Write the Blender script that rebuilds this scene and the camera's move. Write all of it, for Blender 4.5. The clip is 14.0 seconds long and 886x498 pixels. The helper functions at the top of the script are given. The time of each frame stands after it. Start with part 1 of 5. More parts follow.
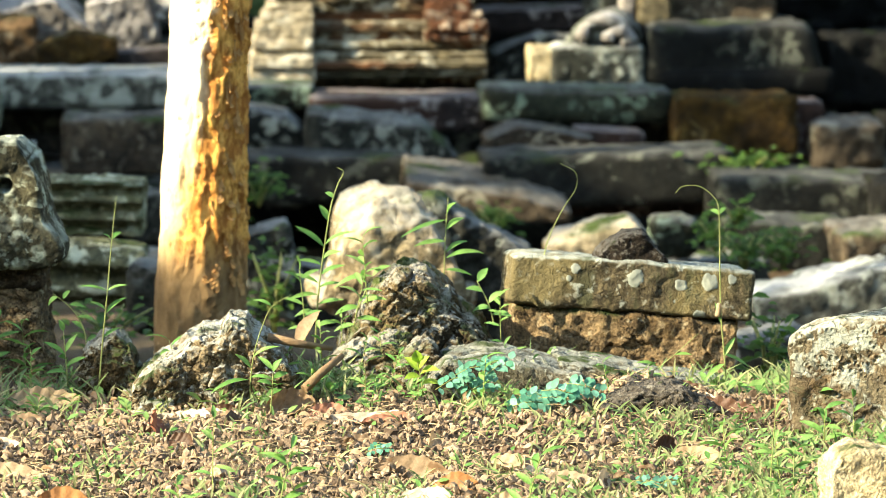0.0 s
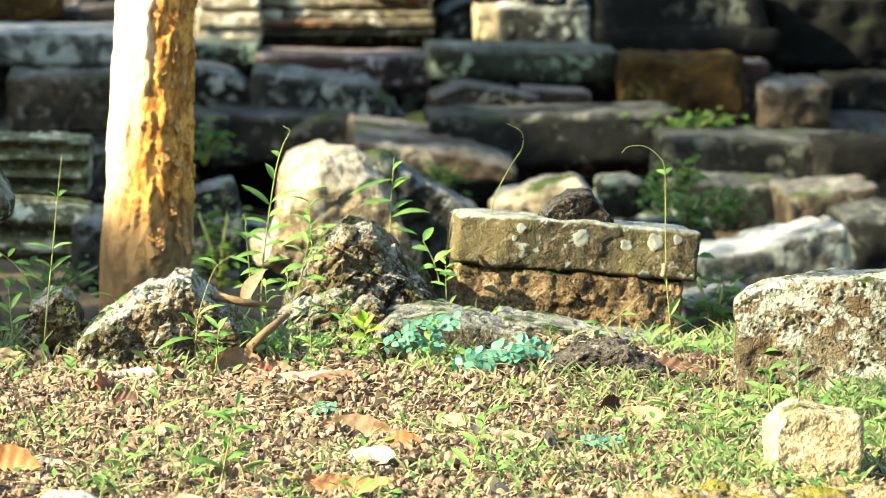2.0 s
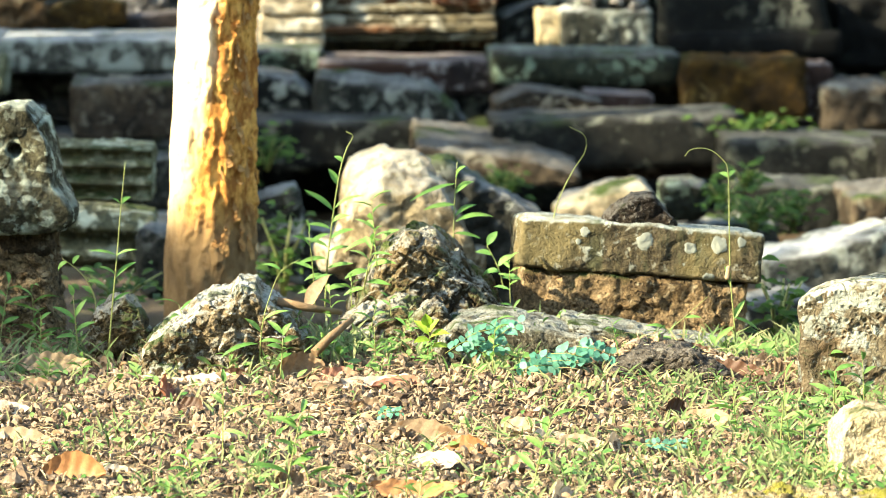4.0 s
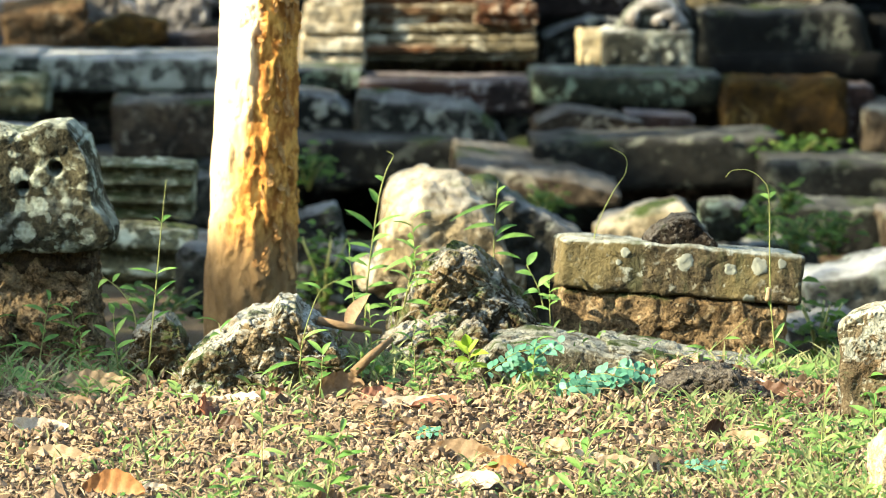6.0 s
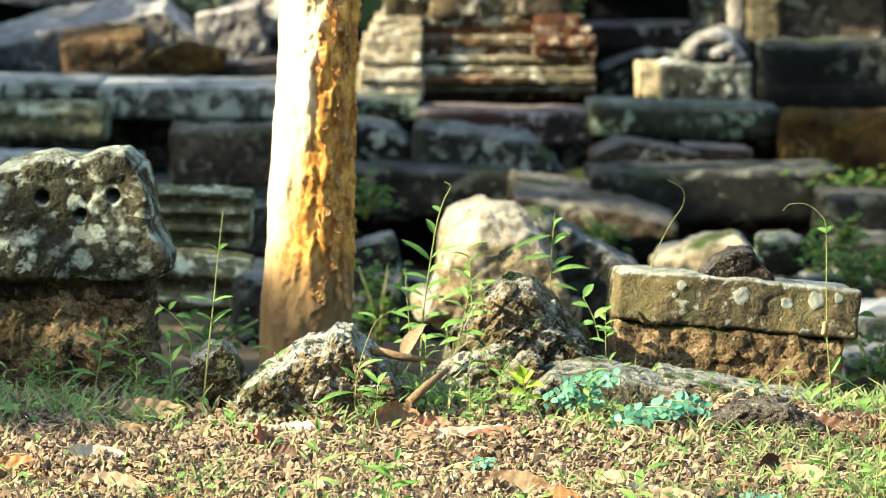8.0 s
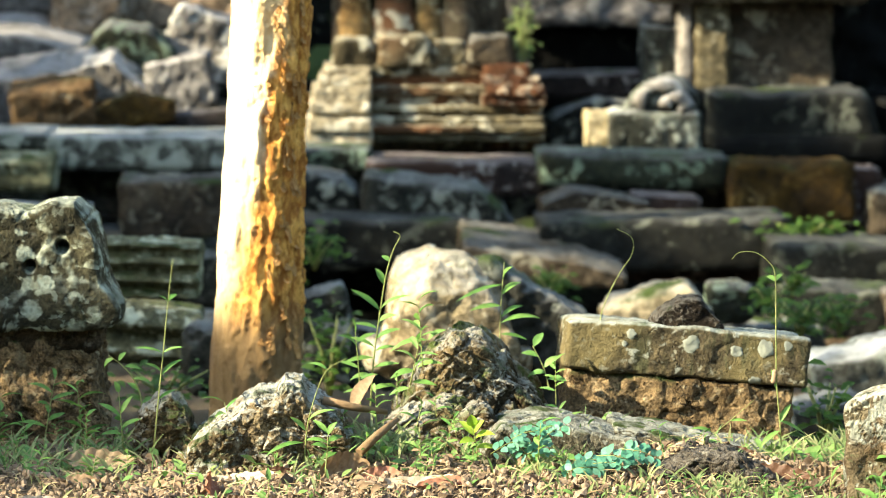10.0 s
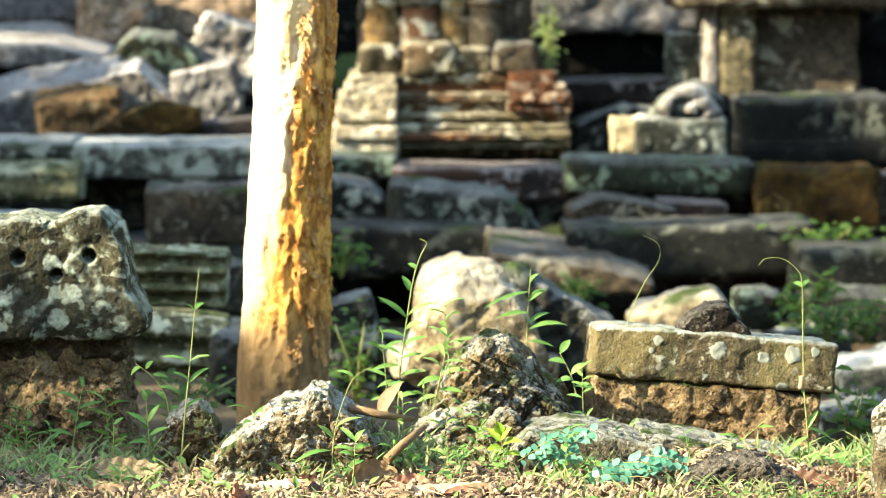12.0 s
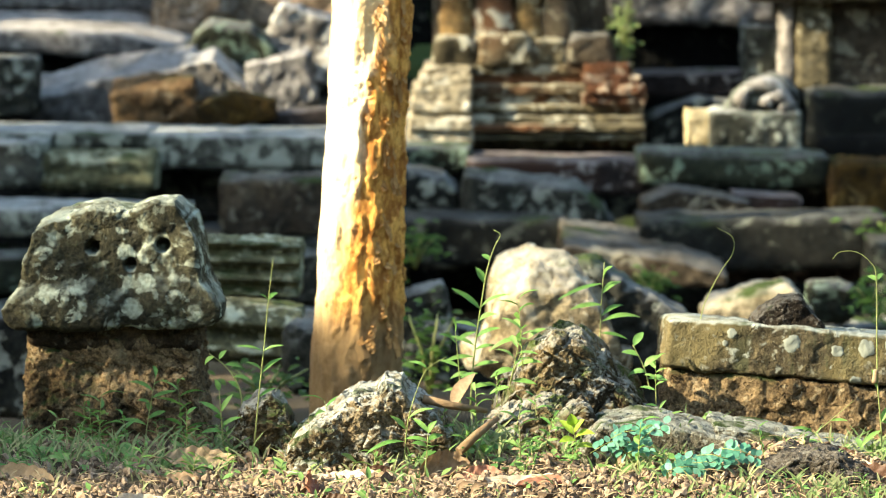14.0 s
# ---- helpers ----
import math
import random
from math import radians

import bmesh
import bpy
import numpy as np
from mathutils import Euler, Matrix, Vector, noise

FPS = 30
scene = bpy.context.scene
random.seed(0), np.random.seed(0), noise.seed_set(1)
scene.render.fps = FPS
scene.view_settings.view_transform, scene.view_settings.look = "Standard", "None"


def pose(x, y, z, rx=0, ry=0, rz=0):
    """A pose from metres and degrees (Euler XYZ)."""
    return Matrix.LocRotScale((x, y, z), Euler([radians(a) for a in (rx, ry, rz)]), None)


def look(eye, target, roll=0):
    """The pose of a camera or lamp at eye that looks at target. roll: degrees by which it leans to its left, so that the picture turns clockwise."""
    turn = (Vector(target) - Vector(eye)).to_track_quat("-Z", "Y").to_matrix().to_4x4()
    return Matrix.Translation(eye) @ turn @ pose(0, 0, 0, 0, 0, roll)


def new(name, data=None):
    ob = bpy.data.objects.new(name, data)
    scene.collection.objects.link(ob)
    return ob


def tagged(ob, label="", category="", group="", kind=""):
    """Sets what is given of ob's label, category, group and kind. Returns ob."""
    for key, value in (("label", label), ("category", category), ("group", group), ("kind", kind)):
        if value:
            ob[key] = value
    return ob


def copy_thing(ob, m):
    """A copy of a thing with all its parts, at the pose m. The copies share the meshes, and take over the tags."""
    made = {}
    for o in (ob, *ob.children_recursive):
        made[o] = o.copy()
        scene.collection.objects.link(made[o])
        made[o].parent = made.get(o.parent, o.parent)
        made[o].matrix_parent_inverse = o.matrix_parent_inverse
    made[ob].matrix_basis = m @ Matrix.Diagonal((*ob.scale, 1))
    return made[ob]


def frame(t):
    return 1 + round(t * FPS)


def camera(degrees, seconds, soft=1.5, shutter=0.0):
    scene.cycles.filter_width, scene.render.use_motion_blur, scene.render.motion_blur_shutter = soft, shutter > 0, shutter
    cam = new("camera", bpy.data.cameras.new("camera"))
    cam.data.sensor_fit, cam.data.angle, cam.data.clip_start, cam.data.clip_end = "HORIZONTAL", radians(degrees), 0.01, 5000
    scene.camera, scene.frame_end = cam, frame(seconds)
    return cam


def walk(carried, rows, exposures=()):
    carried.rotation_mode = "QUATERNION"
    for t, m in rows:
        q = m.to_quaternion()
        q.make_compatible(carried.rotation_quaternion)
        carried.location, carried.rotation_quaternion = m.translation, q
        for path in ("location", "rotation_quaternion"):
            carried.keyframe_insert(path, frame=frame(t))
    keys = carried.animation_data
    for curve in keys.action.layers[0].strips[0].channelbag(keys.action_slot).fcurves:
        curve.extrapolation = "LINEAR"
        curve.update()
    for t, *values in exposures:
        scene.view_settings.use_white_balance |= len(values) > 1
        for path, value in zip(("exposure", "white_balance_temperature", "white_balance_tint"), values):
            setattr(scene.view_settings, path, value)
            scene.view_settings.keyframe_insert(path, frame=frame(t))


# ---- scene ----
cam = camera(12.0, 14.0, soft=0.6)
cam.data.dof.use_dof = True
cam.data.dof.focus_distance = 6.9
cam.data.dof.aperture_fstop = 10.0
EYE = 1.0
# seconds and the camera's turn in degrees: it stands at one place and pans
ROWS = [
    (0.0, 84.4399, 0.3350, -2.1625),
    (0.5, 83.9717, 0.2412, -2.0550),
    (1.0, 83.3489, 0.2032, -2.1760),
    (1.5, 83.2989, 0.2039, -2.6585),
    (2.0, 83.8839, 0.0433, -2.8728),
    (2.5, 83.7807, 0.1814, -2.8919),
    (3.0, 83.6825, 0.2556, -2.9372),
    (3.5, 83.9113, 0.4044, -2.8504),
    (4.0, 83.9468, 0.5152, -2.0526),
    (4.2, 83.8477, 0.5741, -1.8159),
    (6.3, 84.4398, 0.1670, -1.3443),
    (6.5, 84.6071, 0.1217, -1.1781),
    (7.0, 84.5888, 0.1133, -0.8110),
    (7.5, 84.5747, 0.0459, -0.5912),
    (8.0, 84.6401, -0.1804, -0.6632),
    (8.2, 84.8505, -0.1825, -0.6630),
    (10.3, 85.3171, -0.0210, -1.4254),
    (10.5, 85.1874, -0.0367, -1.4299),
    (11.0, 84.9095, 0.0587, -1.3378),
    (11.5, 84.8930, 0.1472, -1.2715),
    (12.0, 85.4158, 0.2470, -1.0260),
    (12.5, 85.4728, 0.1708, -0.7386),
    (13.0, 85.5340, 0.1587, -0.4452),
    (13.5, 85.6633, 0.1077, -0.1810),
    (14.0, 85.3000, -0.0000, 0.0000),
]
walk(cam, [(t, pose(0, 0, EYE, rx, ry, rz)) for t, rx, ry, rz in ROWS],
     exposures=[(t, e, 7450, 1) for t, e in ((0.0, 2.07), (1.0, 2.07), (2.0, 2.2), (3.0, 2.22), (4.0, 2.28), (6.4, 2.05), (8.0, 2.05), (11.5, 2.05),
                                               (12.0, 2.35), (12.5, 2.42), (13.0, 2.25), (13.5, 2.08), (14.0, 2.03))])

from mathutils.bvhtree import BVHTree

# ---- light ----
SUN_AZ, SUN_EL = radians(250.0), radians(30.0)   # measured clockwise from +y
TO_SUN = Vector((math.sin(SUN_AZ) * math.cos(SUN_EL), math.cos(SUN_AZ) * math.cos(SUN_EL), math.sin(SUN_EL)))
world = bpy.data.worlds.new("world")
scene.world = world
world.use_nodes = True
wn = world.node_tree.nodes
sky = wn.new("ShaderNodeTexSky")
sky.sky_type = "NISHITA"
sky.sun_disc = False
sky.sun_elevation = SUN_EL
sky.sun_rotation = SUN_AZ
wn["Background"].inputs["Strength"].default_value = 0.15
world.node_tree.links.new(sky.outputs[0], wn["Background"].inputs["Color"])
sun = new("sun", bpy.data.lights.new("sun", "SUN"))
sun.data.energy = 4.6
sun.data.angle = radians(0.5)
sun.data.color = (1.0, 0.885, 0.73)
sun.matrix_world = look(TO_SUN * 30, (0, 0, 0))


# ---- materials ----
class Nodes:
    """Small helper to write node materials."""
    def __init__(self, name, rough=0.85, spec=0.3):
        self.m = bpy.data.materials.new(name)
        self.m.use_nodes = True
        self.t = self.m.node_tree
        self.b = self.t.nodes["Principled BSDF"]
        self.b.inputs["Roughness"].default_value = rough
        self.b.inputs["Specular IOR Level"].default_value = spec
        self.co = self.t.nodes.new("ShaderNodeTexCoord")
        self.info = self.t.nodes.new("ShaderNodeObjectInfo")
        # each object samples its own stretch of the pattern
        off = self.t.nodes.new("ShaderNodeVectorMath")
        off.operation = "MULTIPLY_ADD"
        self.t.links.new(self.info.outputs["Random"], off.inputs[0])
        off.inputs[1].default_value = (17.0, 31.0, 23.0)
        self.t.links.new(self.co.outputs["Object"], off.inputs[2])
        self.v = off.outputs[0]

    def link(self, a, b):
        self.t.links.new(a, b)

    def put(self, socket, value):
        if hasattr(value, "links"):
            self.link(value, socket)
        else:
            socket.default_value = value

    def stretch(self, x, y, z):
        n = self.t.nodes.new("ShaderNodeVectorMath")
        n.operation = "MULTIPLY"
        self.link(self.v, n.inputs[0])
        n.inputs[1].default_value = (x, y, z)
        return n.outputs[0]

    def noise(self, scale, detail=4.0, rough=0.55, v=None, dist=0.0):
        n = self.t.nodes.new("ShaderNodeTexNoise")
        n.inputs["Scale"].default_value = scale
        n.inputs["Detail"].default_value = detail
        n.inputs["Roughness"].default_value = rough
        n.inputs["Distortion"].default_value = dist
        self.link(v or self.v, n.inputs["Vector"])
        return n.outputs["Fac"]

    def cells(self, scale, v=None, out="Distance", rand=1.0):
        n = self.t.nodes.new("ShaderNodeTexVoronoi")
        n.inputs["Scale"].default_value = scale
        n.inputs["Randomness"].default_value = rand
        self.link(v or self.v, n.inputs["Vector"])
        return n.outputs[out]

    def ramp(self, fac, lo, hi):
        n = self.t.nodes.new("ShaderNodeMapRange")
        n.interpolation_type = "SMOOTHSTEP"
        n.inputs["From Min"].default_value = lo
        n.inputs["From Max"].default_value = hi
        self.link(fac, n.inputs["Value"])
        return n.outputs["Result"]

    def math(self, op, a, b=0.0):
        n = self.t.nodes.new("ShaderNodeMath")
        n.operation = op
        self.put(n.inputs[0], a)
        self.put(n.inputs[1], b)
        return n.outputs[0]

    def mix(self, fac, a, b, blend="MIX"):
        n = self.t.nodes.new("ShaderNodeMix")
        n.data_type = "RGBA"
        n.blend_type = blend
        self.put(n.inputs[0], fac)
        self.put(n.inputs[6], a if hasattr(a, "links") else (*a, 1))
        self.put(n.inputs[7], b if hasattr(b, "links") else (*b, 1))
        return n.outputs[2]

    def up(self):
        g = self.t.nodes.new("ShaderNodeNewGeometry")
        s = self.t.nodes.new("ShaderNodeSeparateXYZ")
        self.link(g.outputs["Normal"], s.inputs[0])
        return s.outputs["Z"]

    def random(self):
        return self.info.outputs["Random"]

    def island(self):
        g = self.t.nodes.new("ShaderNodeNewGeometry")
        return g.outputs["Random Per Island"]

    def done(self, colour, height=None, strength=0.5, distance=0.01, rough=None):
        self.put(self.b.inputs["Base Color"], colour if hasattr(colour, "links") else (*colour, 1))
        if height is not None:
            n = self.t.nodes.new("ShaderNodeBump")
            n.inputs["Strength"].default_value = strength
            n.inputs["Distance"].default_value = distance
            self.link(height, n.inputs["Height"])
            self.link(n.outputs[0], self.b.inputs["Normal"])
        if rough is not None:
            self.put(self.b.inputs["Roughness"], rough)
        return self.m


def stone_material(name, dark, light, lichen=(0.5, 0.52, 0.46), amount=0.4, moss=0.3, moss_colour=(0.032, 0.05, 0.012),
                   size=1.0, pits=0.0, relief=0.012, stain=None, crust_skylight=None, crust_skylight_amount=0.6, rosettes=0.0, cracks=0.0, streaks=None):
    """Weathered stone: two tones of grain, pale lichen patches, moss on what faces up, pits."""
    n = Nodes(name, 0.9, 0.16)
    broad = n.noise(2.2 * size, 5, 0.6)
    grain = n.noise(22 * size, 6, 0.7)
    tone = n.mix(n.ramp(broad, 0.32, 0.68), dark, light)
    tone = n.mix(n.ramp(grain, 0.36, 0.62), n.mix(0.6, tone, (0, 0, 0)), tone)
    tone = n.mix(n.ramp(n.noise(75 * size, 4, 0.7), 0.36, 0.6), n.mix(0.5, tone, (0, 0, 0)), tone)
    if stain:
        tone = n.mix(n.math("MULTIPLY", n.ramp(n.noise(1.3 * size, 3, 0.5, n.stretch(1, 1, 0.6)), 0.5, 0.62), 0.8), tone, stain)
    if streaks:
        # dark algae that has run down the face
        run = n.math("MULTIPLY", n.ramp(n.noise(13 * size, 5, 0.65, n.stretch(1, 1, 0.16)), 0.46, 0.62), n.ramp(n.noise(1.9 * size, 3), 0.4, 0.6))
        tone = n.mix(n.math("MULTIPLY", run, 0.85), tone, streaks)
    patch = n.math("MULTIPLY", n.ramp(n.noise(9 * size, 5, 0.6, dist=0.6), 0.62 - 0.25 * amount, 0.68 - 0.25 * amount),
                   n.ramp(n.noise(2.7 * size, 3), 0.56 - 0.3 * amount, 0.66 - 0.3 * amount))
    tone = n.mix(n.math("MULTIPLY", patch, 0.85), tone, n.mix(grain, lichen, n.mix(0.4, lichen, (0.1, 0.1, 0.08))))
    # small flecks of lichen
    fleck = n.math("MULTIPLY", n.ramp(n.noise(21 * size, 4, 0.55), 0.57, 0.63), n.ramp(n.noise(3.7 * size, 3), 0.42, 0.58))
    tone = n.mix(n.math("MULTIPLY", fleck, min(0.8, 0.3 + amount)), tone, n.mix(0.2, lichen, light))
    if rosettes:
        # round crusts of lichen in clusters
        warp = n.t.nodes.new("ShaderNodeTexNoise")
        warp.inputs["Scale"].default_value = 24 * size
        n.link(n.v, warp.inputs["Vector"])
        bend = n.t.nodes.new("ShaderNodeVectorMath")
        bend.operation = "MULTIPLY_ADD"
        n.link(warp.outputs["Color"], bend.inputs[0])
        bend.inputs[1].default_value = (0.07 / size,) * 3
        n.link(n.v, bend.inputs[2])
        warped = bend.outputs[0]
        spot = n.math("MULTIPLY", n.ramp(n.cells(11 * size, warped), 0.5, 0.34), n.ramp(n.noise(4 * size, 4, 0.6), 0.62 - 0.25 * rosettes, 0.72 - 0.25 * rosettes))
        tone = n.mix(n.math("MULTIPLY", spot, 0.8), tone, n.mix(n.ramp(n.noise(50 * size, 4), 0.35, 0.65), n.mix(0.5, lichen, (0.1, 0.1, 0.06)), lichen))
    if crust_skylight:
        # weathered pale crust on what faces the sky, also painting the ruin's skylit tops
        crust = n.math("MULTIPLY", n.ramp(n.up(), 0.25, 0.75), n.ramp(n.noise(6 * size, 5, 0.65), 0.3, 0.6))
        tone = n.mix(n.math("MULTIPLY", crust, crust_skylight_amount), tone, crust_skylight)
    green = n.math("MULTIPLY", n.ramp(n.noise(3.1 * size, 4), 0.62 - 0.3 * moss, 0.75 - 0.3 * moss), n.ramp(n.up(), 0.0, 0.8))
    tone = n.mix(green, tone, moss_colour)
    height = n.math("ADD", n.math("MULTIPLY", grain, 0.6), n.math("MULTIPLY", n.noise(75 * size, 4), 0.4))
    if pits:
        hole = n.ramp(n.cells(26 * size, n.v), 0.12, 0.34)
        mask = n.ramp(n.noise(5 * size, 3), 0.4, 0.55)
        depth = n.math("MULTIPLY", n.math("SUBTRACT", 1.0, hole), mask)
        # the holes are darkened too, painting the shade inside them
        tone = n.mix(n.math("MULTIPLY", depth, pits), tone, (0.03, 0.022, 0.015))
        height = n.math("SUBTRACT", height, n.math("MULTIPLY", depth, 1.5 * pits))
    if cracks:
        # fissures between angular crumbs, with their shade put into the tone
        line = n.t.nodes.new("ShaderNodeTexVoronoi")
        line.feature = "DISTANCE_TO_EDGE"
        line.inputs["Scale"].default_value = 9 * size
        wob = n.t.nodes.new("ShaderNodeVectorMath")
        wob.operation = "MULTIPLY_ADD"
        n.link(n.v, wob.inputs[2])
        jig = n.t.nodes.new("ShaderNodeTexNoise")
        jig.inputs["Scale"].default_value = 14 * size
        jig.inputs["Detail"].default_value = 4
        n.link(n.v, jig.inputs["Vector"])
        n.link(jig.outputs["Color"], wob.inputs[0])
        wob.inputs[1].default_value = (0.11 / size,) * 3
        n.link(wob.outputs[0], line.inputs["Vector"])
        gap = n.math("MULTIPLY", n.ramp(line.outputs["Distance"], 0.05, 0.0), n.ramp(n.noise(6 * size, 3), 0.46, 0.6))
        tone = n.mix(n.math("MULTIPLY", gap, cracks), tone, (0.02, 0.015, 0.01))
        height = n.math("SUBTRACT", height, n.math("MULTIPLY", gap, 0.9 * cracks))
    return n.done(tone, height, 0.9, relief, rough=n.math("ADD", 0.62, n.math("MULTIPLY", grain, 0.45)))


# skylight on block tops, put into the stone colour
SKYLIT_PALE = (0.23, 0.24, 0.235)
EDGE = stone_material("terrace_sandstone", (0.03, 0.033, 0.025), (0.15, 0.152, 0.125), (0.36, 0.39, 0.33), 0.5, 0.2, crust_skylight=(0.4, 0.41, 0.4), crust_skylight_amount=0.85, rosettes=0.5)
# sandstone copy darkened to carry the deep shade of the wall
SHADED_SANDSTONE = stone_material("shaded_sandstone", (0.006, 0.007, 0.006), (0.028, 0.029, 0.024), (0.12, 0.13, 0.1), 0.25, 0.2, crust_skylight=SKYLIT_PALE, crust_skylight_amount=0.2, rosettes=0.3)
# near-black copy: shade of gaps and recesses put into the stone colour
DEEP_SHADE = stone_material("deep_shade_stone", (0.002, 0.0024, 0.002), (0.007, 0.0072, 0.006), (0.02, 0.022, 0.018), 0.15, 0.2)
# cream stone, lightened further for the sun on the pilaster corner
CREAM = stone_material("sunlit_cream_sandstone", (0.3, 0.25, 0.16), (0.6, 0.52, 0.37), (0.66, 0.62, 0.5), 0.45, 0.0, cracks=0.4)
# stronger light on the heap is put into these two stones' tone
HEAP = stone_material("skylit_heap_sandstone", (0.12, 0.114, 0.11), (0.32, 0.3, 0.285), (0.44, 0.43, 0.41), 0.3, 0.05, crust_skylight=(0.46, 0.44, 0.43), cracks=0.3)
HEAP_BROWN = stone_material("heap_brown_stone", (0.22, 0.15, 0.095), (0.44, 0.32, 0.22), (0.5, 0.45, 0.38), 0.3, 0.05, crust_skylight=(0.5, 0.46, 0.42))
SANDSTONE = stone_material("grey_sandstone", (0.012, 0.013, 0.01), (0.055, 0.056, 0.044), (0.3, 0.32, 0.27), 0.3, 0.25, crust_skylight=(0.25, 0.26, 0.255), crust_skylight_amount=0.55, rosettes=0.3)
PURPLE = stone_material("purple_sandstone", (0.016, 0.012, 0.011), (0.052, 0.041, 0.038), (0.3, 0.28, 0.27), 0.2, 0.1, stain=(0.04, 0.021, 0.015), crust_skylight=(0.22, 0.2, 0.2))
GREEN_STONE = stone_material("mossy_sandstone", (0.01, 0.012, 0.007), (0.04, 0.046, 0.028), (0.2, 0.28, 0.2), 0.45, 0.4, crust_skylight=SKYLIT_PALE, crust_skylight_amount=0.45, rosettes=0.3)
LIGHT_STONE = stone_material("pale_sandstone", (0.14, 0.125, 0.11), (0.36, 0.33, 0.3), (0.55, 0.54, 0.5), 0.4, 0.1, crust_skylight=(0.55, 0.54, 0.53))
BOULDER = stone_material("boulder_stone", (0.22, 0.17, 0.09), (0.56, 0.47, 0.31), (0.5, 0.48, 0.38), 0.3, 0.3, size=1.6, crust_skylight=(0.36, 0.35, 0.31), cracks=0.3)
LATERITE = stone_material("laterite", (0.09, 0.052, 0.024), (0.25, 0.155, 0.075), (0.3, 0.26, 0.18), 0.15, 0.2, pits=0.5, size=2.0)
CRUMBLY = stone_material("crumbling_laterite", (0.145, 0.095, 0.045), (0.42, 0.295, 0.16), (0.4, 0.34, 0.22), 0.2, 0.4, pits=0.4, size=3.0, relief=0.016, cracks=0.7)
BROWN = stone_material("brown_sandstone", (0.04, 0.03, 0.02), (0.13, 0.1, 0.066), (0.26, 0.24, 0.18), 0.3, 0.2, crust_skylight=SKYLIT_PALE, crust_skylight_amount=0.35, cracks=0.3)
ORANGE = stone_material("orange_laterite", (0.03, 0.017, 0.004), (0.125, 0.07, 0.013), (0.16, 0.11, 0.035), 0.25, 0.15, pits=0.4, cracks=0.4)
RIBBED = stone_material("ribbed_sandstone", (0.08, 0.08, 0.04), (0.3, 0.29, 0.16), (0.5, 0.52, 0.38), 0.42, 0.35, size=1.5)
PILASTER = stone_material("pilaster_stone", (0.045, 0.037, 0.02), (0.18, 0.15, 0.088), (0.5, 0.47, 0.36), 0.38, 0.1, stain=(0.12, 0.05, 0.022), crust_skylight=(0.36, 0.33, 0.24), streaks=(0.03, 0.024, 0.014))
OCHRE = stone_material("ochre_stone", (0.16, 0.09, 0.03), (0.36, 0.24, 0.1), (0.5, 0.45, 0.3), 0.4, 0.0)
RED_STONE = stone_material("red_sandstone", (0.06, 0.024, 0.012), (0.17, 0.07, 0.032), (0.4, 0.35, 0.27), 0.5, 0.0)
LICHENED = stone_material("lichened_stone", (0.028, 0.027, 0.015), (0.12, 0.112, 0.066), (0.44, 0.5, 0.4), 0.22, 0.15, size=2.0, pits=0.2, rosettes=0.62, crust_skylight=(0.44, 0.5, 0.42), crust_skylight_amount=0.5, streaks=(0.02, 0.02, 0.013))
# shadow under the capital, put into the lip's colour
SHADED_LIP = stone_material("shaded_lip_stone", (0.04, 0.029, 0.017), (0.14, 0.098, 0.054), (0.24, 0.23, 0.18), 0.15, 0.2, size=3.0, cracks=0.3)
CREST_ROCK = stone_material("crest_rock", (0.13, 0.097, 0.052), (0.36, 0.28, 0.165), (0.46, 0.48, 0.42), 0.4, 0.35, size=3.4, pits=0.35, relief=0.014, crust_skylight=(0.4, 0.42, 0.38), crust_skylight_amount=0.8, cracks=0.8)
MOUND_ROCK = stone_material("mound_rock", (0.07, 0.051, 0.026), (0.25, 0.184, 0.096), (0.42, 0.42, 0.35), 0.3, 0.5, size=3.4, pits=0.4, relief=0.018, crust_skylight=(0.4, 0.4, 0.35), crust_skylight_amount=0.75, cracks=0.8, moss_colour=(0.06, 0.085, 0.016))
SLAB = stone_material("slab_stone", (0.105, 0.085, 0.047), (0.25, 0.2, 0.122), (0.4, 0.43, 0.36), 0.16, 0.15, size=3.0, stain=(0.14, 0.115, 0.052), crust_skylight=(0.36, 0.39, 0.34), crust_skylight_amount=0.9, streaks=(0.055, 0.06, 0.03), cracks=0.3)
FLAT = stone_material("flat_stone_grey", (0.07, 0.063, 0.042), (0.21, 0.19, 0.135), (0.38, 0.4, 0.34), 0.3, 0.4, size=4.0, crust_skylight=(0.32, 0.34, 0.3), crust_skylight_amount=0.65, cracks=0.6)
PITTED = stone_material("pitted_laterite", (0.13, 0.1, 0.06), (0.32, 0.28, 0.18), (0.45, 0.48, 0.4), 0.55, 0.4, size=3.2, pits=0.35, relief=0.014, stain=(0.13, 0.085, 0.045), crust_skylight=(0.45, 0.45, 0.36), crust_skylight_amount=0.8, rosettes=0.5, cracks=0.3)
YELLOW = stone_material("yellow_limestone", (0.55, 0.43, 0.23), (0.78, 0.66, 0.42), (0.66, 0.6, 0.44), 0.3, 0.15, size=3.0, cracks=0.15)
MOSSY = stone_material("mossy_limestone", (0.34, 0.25, 0.12), (0.66, 0.54, 0.31), (0.62, 0.54, 0.38), 0.35, 0.5, (0.2, 0.19, 0.03), size=4.0, pits=0.4, relief=0.02)
WHITE_ROCK = stone_material("white_rock", (0.55, 0.5, 0.4), (0.82, 0.78, 0.68), (0.82, 0.8, 0.74), 0.4, 0.05, size=4.0, pits=0.2, relief=0.014)
